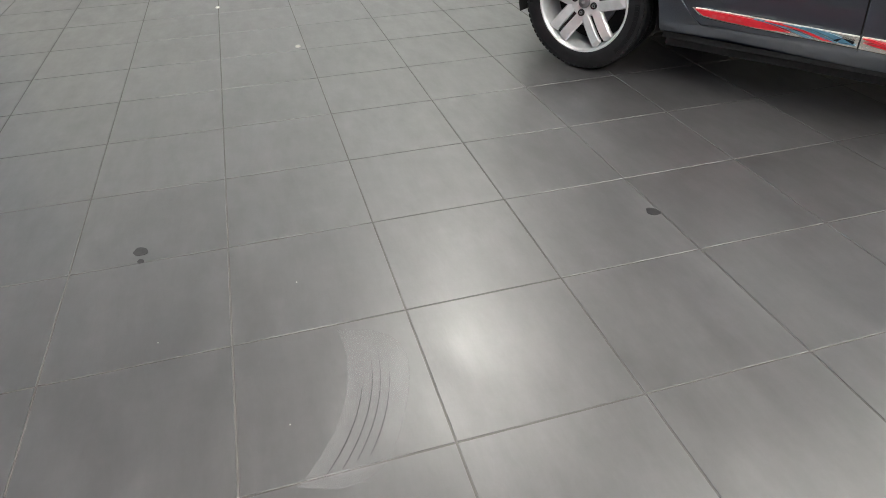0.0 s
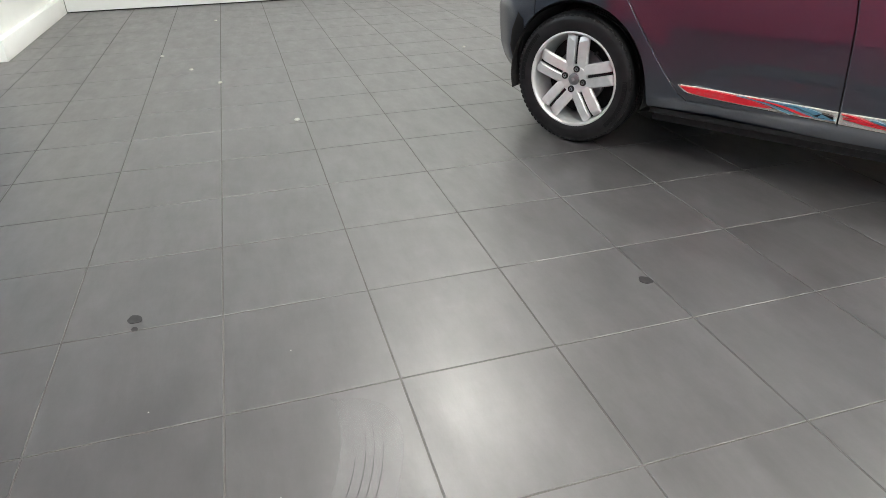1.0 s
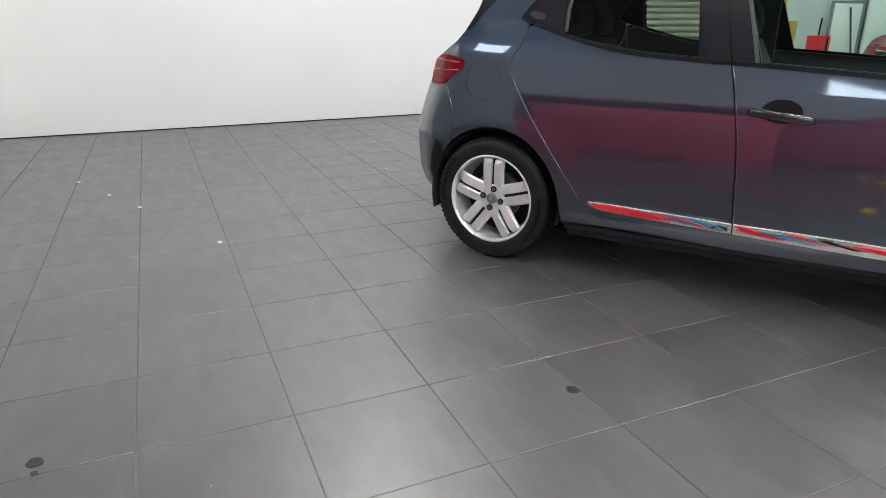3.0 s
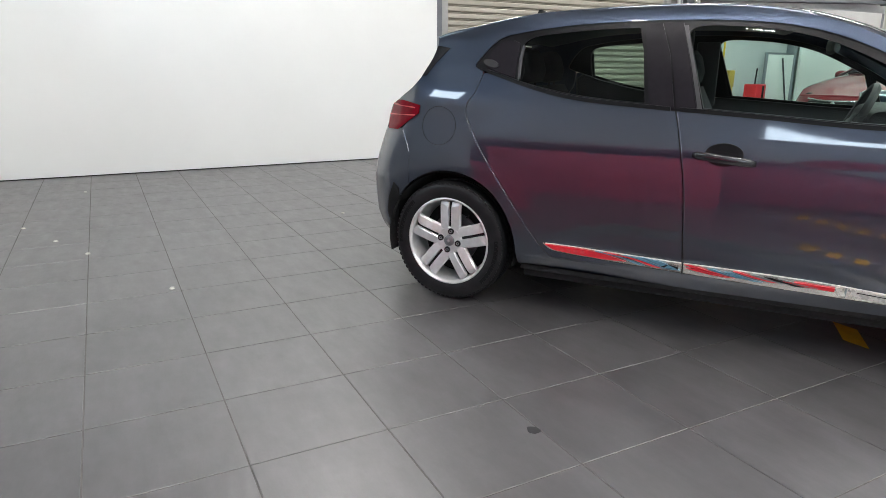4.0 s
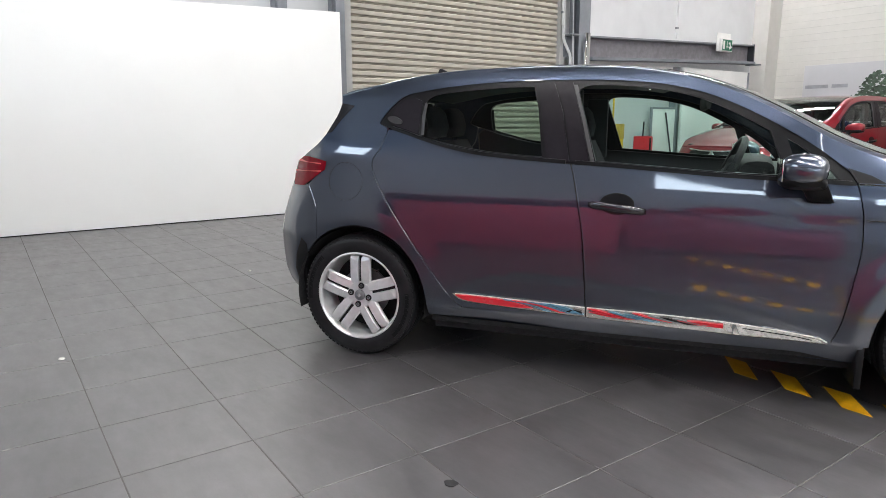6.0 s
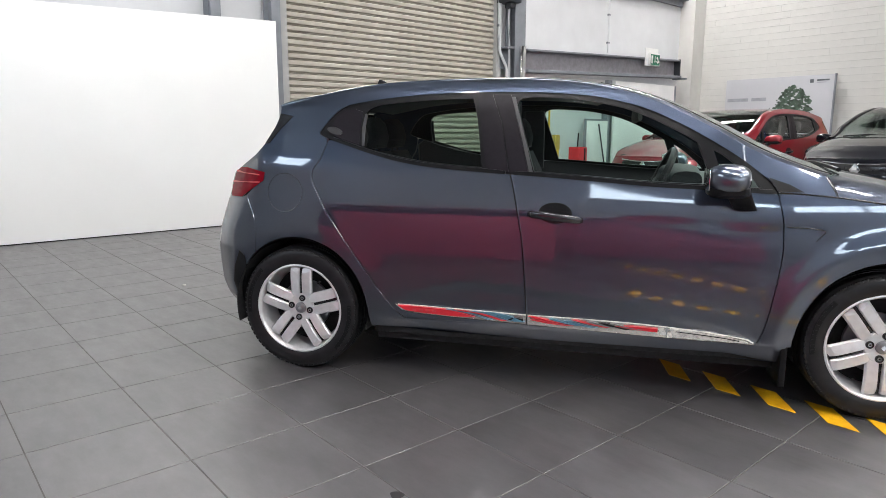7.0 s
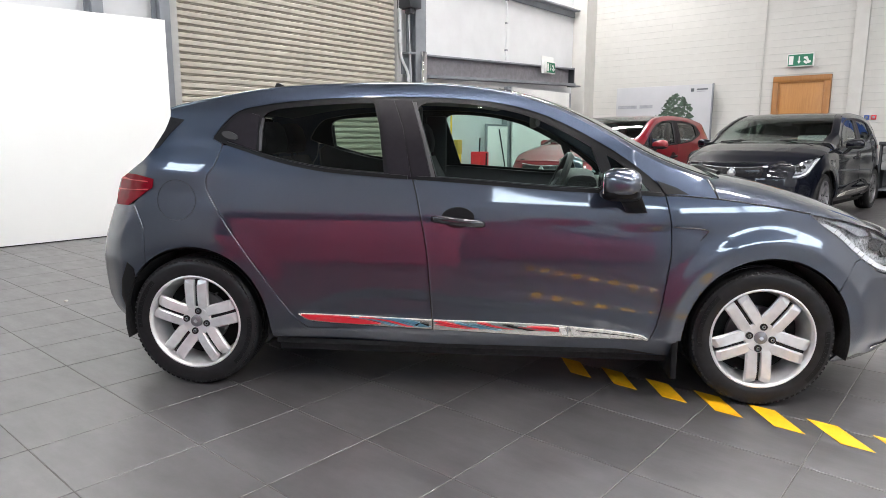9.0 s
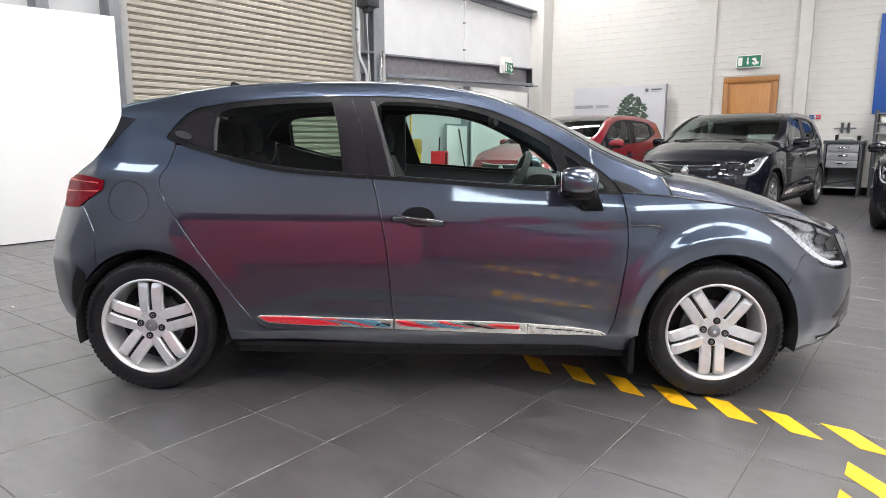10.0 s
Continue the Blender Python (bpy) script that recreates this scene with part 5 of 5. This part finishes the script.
for a, b, z0, z1 in ((-.83, -.80, 0, 2.50), (.08, .11, 0, 2.50), (-.80, .08, 2.47, 2.50)):
    part("stop_bead", boxes((a, b, 14.42, 14.44, z0, z1), bevel=.004), OAK_FRAME, door_1)
part("door_handle", tube([(-.75, 14.43, 1.05), (-.75, 14.37, 1.05), (-.62, 14.37, 1.05)], .011), CHROME, door_1)
pilaster = structure("wall_pilaster", boxes((.57, .82, 14.38, 14.5, 0, CEILING), bevel=.004), BLOCK, "white painted pilaster on the block wall", "wall")
c = thing("wall_conduit", "thin white conduit up the block wall", "conduit", ROOM, "conduits")
part("pipe", tube([(-1.22, 14.47, 0), (-1.22, 14.47, CEILING)], .018), BLOCK, c)
skirting = structure("baseboard", boxes((.23, U1, 14.44, 14.5, 0, .17), bevel=.004), TRIM_BLACK, "black tiled skirting at the foot of the wall", "skirting")

# poster stand
poster = thing("poster_stand", "large pale grey printed poster board with a dark tree", "poster", ROOM @ pose(-3.5, 14.28, 0))
part("board", boxes((-1.24, 1.24, -.03, .03, .05, 2.54), bevel=.006), POSTER_GREY, poster)
part("edge", boxes((1.24, 1.27, -.035, .035, .05, 2.55), bevel=.004), STEEL, poster)
for x0, x1 in ((-1.18, -.66), (-.58, -.23)):
    part("print_bar", boxes((x0, x1, -.036, -.031, 2.00, 2.08)), PRINT_GREY, poster)
part("print_bar", boxes((.88, 1.14, -.036, -.031, 2.405, 2.44)), PRINT_DARK, poster)
part("print_bar", boxes((.88, 1.08, -.036, -.031, 2.365, 2.38)), PRINT_GREY, poster)
part("print_mark", boxes((.73, .81, -.036, -.031, 2.37, 2.45)), PRINT_DARK, poster)
bm = bmesh.new()
rng = random.Random(5)
for k in range(330):
    h = rng.random()
    half_w = .43 * (1 - h * h) ** .5
    x, z = rng.uniform(-1, 1) * half_w, 1.66 + h * .64 + rng.uniform(-.02, .02)
    r = rng.uniform(.02, .055)
    vs = [bm.verts.new((.39 + x + r * math.cos(a) * rng.uniform(.6, 1.3), -.0315 - .000005 * k, z + .7 * r * math.sin(a) * rng.uniform(.6, 1.3))) for a in np.linspace(0, 2 * math.pi, 7, endpoint=False)]
    bm.faces.new(vs)
part("printed_tree", bm, LEAF_PRINT, poster, "printed dark green tree")
for x in (-1.0, 1.0):
    part("foot", boxes((x - .04, x + .04, -.2, .18, 0, .05), bevel=.006), STEEL, poster)

# small things on the block wall
for u, mt, lb in ((.95, BLUE_PLASTIC, "blue wall socket in a metal surround"), (1.08, RED_PLASTIC, "red wall socket in a metal surround")):
    s = thing("wall_socket", lb, "socket", ROOM @ pose(u, 14.5, 1.68) @ Matrix.Scale(.8, 4), "wall sockets")
    part("case", boxes((-.055, .055, -.07, 0, -.06, .06), bevel=.006), mt, s)
    part("flap", boxes((-.03, .03, -.082, -.07, -.03, .03), bevel=.004), DRAWER_GREY, s)
pipe = thing("air_tap", "brass and steel air tap on the block wall", "tap", ROOM @ pose(1.62, 14.46, 1.43))
part("pipe", tube([(-.22, 0, 0), (.2, 0, 0)], .014), STEEL, pipe)
for x in (-.06, .06):
    part("valve", tube([(x, -.02, .12), (x, -.02, -.1)], .026), STEEL_DARK, pipe)
blue = thing("wall_panel", "tall blue tool panel on the block wall", "panel", ROOM, kind="structure")
part("sheet", boxes((2.07, 2.45, 14.42, 14.46, 1.72, 3.75), bevel=.004), BLUE_BOARD, blue)
# drawer bench
bench = thing("tool_bench", "dark tool bench with three grey drawers", "cabinet", ROOM @ pose(1.68, 14.12, 0))
part("top", boxes((-.37, .36, -.32, .34, 1.10, 1.17), bevel=.006), STEEL_DARK, bench)
part("side", boxes((-.35, -.31, -.30, .33, 0, 1.10), bevel=.004), STEEL_DARK, bench)
part("side", boxes((.30, .34, -.30, .33, 0, 1.10), bevel=.004), STEEL_DARK, bench)
part("back", boxes((-.31, .30, .29, .33, .2, 1.10)), DRAWER_GREY, bench)
part("shelf", boxes((-.31, .30, -.28, .29, .17, .20)), STEEL, bench)
for k in range(3):
    d = part("drawer", boxes((-.29, .28, -.31, .25, .60 + .165 * k, .755 + .165 * k), bevel=.005), DRAWER_GREY, bench, "grey drawer")
    part("handle", boxes((-.08, .10, -.335, -.31, .675 + .165 * k, .705 + .165 * k), bevel=.008), CHROME, d)
part("rail", tube([(-.25, -.1, .25), (.24, -.15, .34)], .012), STEEL_DARK, bench)
for x, h in ((-.15, .12), (.25, .1)):
    t = thing("tool", "small dark hand tool lying on the bench top", "tool", ROOM @ pose(1.68 + x, 14.0, 1.17), "tools on the bench")
    part("body", boxes((-.03, .03, -.05, .05, 0, h), bevel=.01), TRIM_BLACK, t)
t = thing("tray", "shallow steel tray on the bench top", "tray", ROOM @ pose(1.70, 14.05, 1.17))
part("body", boxes((-.16, .12, -.1, .1, 0, .03), bevel=.006), STEEL, t)
rack = thing("shelf_rack", "grey steel shelf rack with papers and boxes", "shelf", ROOM @ pose(2.65, 14.15, 0))
for x in (-.45, .45):
    part("upright", boxes((x - .03, x + .03, -.2, .2, 0, 1.78), bevel=.004), STEEL_DARK, rack)
for z in (.2, .6, 1.0, 1.3, 1.5, 1.7):
    part("shelf", boxes((-.45, .45, -.2, .2, z, z + .03), bevel=.004), STEEL, rack)
for k, z in enumerate((1.03, 1.33, 1.53)):
    part("contents", boxes((-.36, .3 - .1 * k, -.15, .15, z, z + .12), bevel=.01), PRINT_GREY if k % 2 else WHITE_PLASTIC, rack)

# the other cars
black_car = copy_thing(main_car, ROOM @ pose(.62, 11.5, 0, 0, 0, -94) @ Matrix.Scale(1.14, 4))
repaint(black_car, GREY_PAINT, BLACK_PAINT)
tagged(black_car, "glossy black hatchback parked before the wooden door")
red_car = copy_thing(main_car, ROOM @ pose(-1.88, 10.32, 0, 0, 0, -94) @ Matrix.Scale(1.12, 4))
repaint(red_car, GREY_PAINT, RED_PAINT)
tagged(red_car, "bright red hatchback parked before the poster board")
repaint(black_car, ALLOY, ALLOY_DARK)
side_car = copy_thing(main_car, ROOM @ pose(3.85, 10.9, 0, 0, 0, -95) @ Matrix.Scale(1.08, 4))
repaint(side_car, GREY_PAINT, BLACK_PAINT)
tagged(side_car, "glossy black car parked at the edge of the hall")
for other in (black_car, red_car, side_car):
    repaint(other, CLEAR_GLASS, DARK_GLASS)
for other in (black_car, red_car, side_car):      # their trims carry no decals
    for o in list(other.children_recursive):
        if o.name.startswith(("decal", "print_bar")):
            bpy.data.objects.remove(o)
# unseen red and plum blocks, added for the red reflection in the doors
counter = thing("reception_counter", "unseen long red block with a dark band, added for the red reflection in the doors", "counter", pose(-.50, -5.25, 0))
part("body", boxes((-1.50, 1.50, -.35, .35, 0, .99), bevel=.02), RED_BLOCK, counter, "plain red body")
part("glass_upstand", boxes((-1.48, 1.48, .26, .30, .99, 1.30), bevel=.004), LAMP_BLACK, counter, "dark upper band")
part("rail", boxes((-1.50, 1.50, .22, .33, 1.30, 1.34), bevel=.01), RED_BLOCK, counter, "red top rail")
part("trim_line", boxes((-1.45, 1.45, .30, .31, 1.15, 1.175)), RED_BLOCK, counter)
side_counter = thing("side_counter", "unseen plum block behind the taped walkway, added for the reflection in the doors", "counter", pose(2.12, -5.9, 0))
part("body", boxes((-1.11, 1.11, -.35, .35, 0, 1.02), bevel=.06), PLUM_BLOCK, side_counter, "plain plum body")
part("top", boxes((-1.11, 1.11, -.40, .40, 1.02, 1.05), bevel=.006), PLUM_BLOCK, side_counter)
card = thing("windscreen_card", "white paper card behind the black car's windscreen", "card", ROOM @ pose(1.0, 9.28, 1.215))
part("sheet", boxes((-.20, .20, -.003, .003, -.04, .045)), WHITE_PLASTIC, card)

# hazard tape on the floor
tape = thing("hazard_tape", "yellow diagonal hazard stripes stuck to the dark tiles", "floor tape", ROOM)


def stripe(pts):
    bm = bmesh.new()
    lo, hi = [bm.verts.new((x, y, .0008)) for x, y in pts], [bm.verts.new((x, y, .0022)) for x, y in pts]
    bm.faces.new(hi), bm.faces.new(lo[::-1])
    for i in range(len(pts)):
        j = (i + 1) % len(pts)
        bm.faces.new((lo[i], lo[j], hi[j], hi[i]))
    return bm


for k in range(-3, 4):
    u = 2.32 + .2385 * k
    part("yellow_stripe", stripe([(u, .805), (u + .115, .805), (u + .27, .635), (u + .155, .635)]), YELLOW, tape)
for k in range(9):
    v = .49 - .24 * k
    part("yellow_stripe", stripe([(3.165, v), (3.165, v - .115), (3.335, v - .27), (3.335, v - .155)]), YELLOW, tape)

for k in range(16):
    v = .8 - .24 * k
    part("yellow_stripe", stripe([(4.17, v), (4.17, v - .115), (4.34, v - .27), (4.34, v - .155)]), YELLOW, tape)

# marks and litter on the floor
for (x, y), r in (((.831, -1.861), .024), ((-.318, -2.985), .024), ((-.272, -3.012), .011)):
    s = thing("floor_stain", "small dark round stain on the tiles", "stain", pose(x, y, .0), "floor stains")
    bm = stripe([(r * (1 + .15 * math.sin(3 * a)) * math.cos(a), r * .85 * math.sin(a)) for a in np.linspace(0, 2 * math.pi, 18, endpoint=False)])
    part("spot", bm, STAIN, s)
for x, y in ((-1.392, -1.404), (-2.423, -1.176), (-2.90, -1.08), (-3.47, -.96), (-1.71, .61), (-4.44, .21)):
    s = thing("floor_stud", "small pale plastic cap lying on the tiles", "cap", pose(x, y, 0), "caps on the floor")
    part("cap", lathe([(.0, .009), (.012, .008), (.015, .003), (.015, 0)], 14, pose(0, 0, 0, 90)), SCRAP, s)

SCUFF = simple("dark_rubbed_line", (0.030, 0.028, 0.029), 0.5, vary=0.3, scale=30)
# thin see-through pale patch between the scuff lines, uneven by noise
PALE_ARC, tree, shade = material("pale_arc_patch")
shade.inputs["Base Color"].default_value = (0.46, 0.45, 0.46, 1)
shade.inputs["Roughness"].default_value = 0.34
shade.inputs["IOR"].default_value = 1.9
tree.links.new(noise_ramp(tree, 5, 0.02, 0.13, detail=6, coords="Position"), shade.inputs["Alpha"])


def arc_strip(r0, r1, a0, a1, wave=0.0):
    """A curved strip on the floor between two radii."""
    turns = [radians(a) for a in np.linspace(a0, a1, 16)]
    inner = [(r0 * math.cos(a), r0 * math.sin(a)) for a in turns]
    reach = [r0 + (r1 - r0) * (1 - abs(2 * i / 15 - 1) ** 5) + wave * math.sin(9 * a) + .0003 for i, a in enumerate(turns)]
    outer = [(r * math.cos(a), r * math.sin(a)) for r, a in zip(reach, turns)]
    return stripe(inner + outer[::-1])


scuff = thing("floor_scuff", "faint curved pale patch with thin rubbed scuff lines across one tile", "scuff", pose(.2, -3.31, 0))
part("smear", arc_strip(.49, .635, 8, 64, .004), PALE_ARC, scuff, "faint pale curved patch")
for r0, a0, a1 in ((.525, 12, 40), (.548, 16, 49), (.567, 19, 52), (.588, 21, 47)):
    part("scuff_line", arc_strip(r0, r0 + .0007, a0, a1), SCUFF, scuff, m=pose(0, 0, .0006))
for x, y in ((.084, -3.177), (.552, -3.147), (.179, -2.799)):
    s = thing("crumb", "tiny pale crumb on the dark tiles", "crumb", pose(x, y, 0), "crumbs on the floor")
    part("grain", lathe([(.0, .002), (.0015, .0015), (.002, 0)], 8, pose(0, 0, 0, 90)), SCRAP, s)

# ---- floor tiles, last ----
bm = boxes((-PITCH / 2 + .0028, PITCH / 2 - .0028, -PITCH / 2 + .0028, PITCH / 2 - .0028, -.006, 0))
bmesh.ops.bevel(bm, geom=[e for e in bm.edges if all(v.co.z > -.001 for v in e.verts)], offset=.0006, segments=1, affect="EDGES")
tile = finish(bm, TILE, "tile", 20)
far_v, far_f = [], []
for i in range(-17, 27):
    for j in range(-21, 36):
        cu, cv = TU + (i + .5) * PITCH, TV + (j + .5) * PITCH
        if not (U0 < cu < U1 and V0 < cv < V1):
            continue
        if -8 <= i < 5 and -4 <= j < 19:
            part("tile", tile, None, floor, "", pose(cu, cv, 0))
        else:
            k = len(far_v)
            h, e = PITCH / 2 - .0028, .0006
            far_v += [(cu + sx * (h - e), cv + sy * (h - e), 0) for sx, sy in ((-1, -1), (1, -1), (1, 1), (-1, 1))]
            far_v += [(cu + sx * h, cv + sy * h, -.0025) for sx, sy in ((-1, -1), (1, -1), (1, 1), (-1, 1))]
            far_f += [(k, k + 1, k + 2, k + 3)] + [(k + a, k + 4 + a, k + 4 + (a + 1) % 4, k + (a + 1) % 4) for a in range(4)]
me = bpy.data.meshes.new("tile_field")
me.from_pydata(far_v, [], far_f)
me.materials.append(TILE)
far = tagged(new("tile_field", me), "further dark porcelain floor tiles", kind="stuff")
far.parent = floor

# painted blocks of the far wall, last
CH, CL = .157, .46


def block(bm, a, b, y, z, depth, gap, cham):
    """One painted block between u = a and b, its face at y - depth, with softened upper and lower arrises."""
    h = CH / 2 - gap
    prof = ((y, -h), (y - depth + cham * .6, -h), (y - depth, -h + cham), (y - depth, h - cham), (y - depth + cham * .6, h), (y, h))
    rows = [[bm.verts.new((u, p, z + q)) for p, q in prof] for u in (a, b)]
    for i in range(5):
        bm.faces.new((rows[0][i + 1], rows[0][i], rows[1][i], rows[1][i + 1]))
    bm.faces.new(rows[0])
    bm.faces.new(rows[1][::-1])


SHAPES = ((.006, .0020, .0015), (.007, .0030, .0020), (.008, .0042, .0028), (.006, .0014, .0010))
kinds = []
for depth, gap, cham in SHAPES:
    bm = bmesh.new()
    block(bm, -CL / 2 + .0003, CL / 2 - .0003, 0, 0, depth, gap, cham)
    kinds.append(finish(bm, BLOCK, "block", 10))
rng = random.Random(3)
rest = bmesh.new()
for r in range(44):
    z = CH * (r + .5)
    for q in range(-1, 22):
        u = -5.5 + CL / 2 + q * CL + (CL / 2 if r % 2 else 0)
        if u > 3.9:
            continue
        d = rng.uniform(-.0008, .0008)
        k = rng.choice((0, 1, 1, 2, 3))
        runs = [(max(u - CL / 2 + .0003, U0), u + CL / 2 - .0003)]
        for c0, c1 in ((.565, .825),) + (((-.955, .235),) if z < 2.70 else ()):
            runs = [q for a, b in runs for q in ((a, min(b, c0)), (max(a, c1), b)) if q[1] - q[0] > .01]
        if len(runs) == 1 and runs[0][1] - runs[0][0] > CL - .002 and 1.3 < z < 4.0 and -4.6 < u < 3.2:
            part("block", kinds[k], None, wall_north, "", pose(u, 14.5 + d, z))
            continue
        for a, b in runs:
            block(rest, a, b, 14.5 + d, z, *SHAPES[k])
ob = tagged(part("block_field", rest, BLOCK, wall_north, sharp=10), "further white painted wall blocks", kind="stuff")
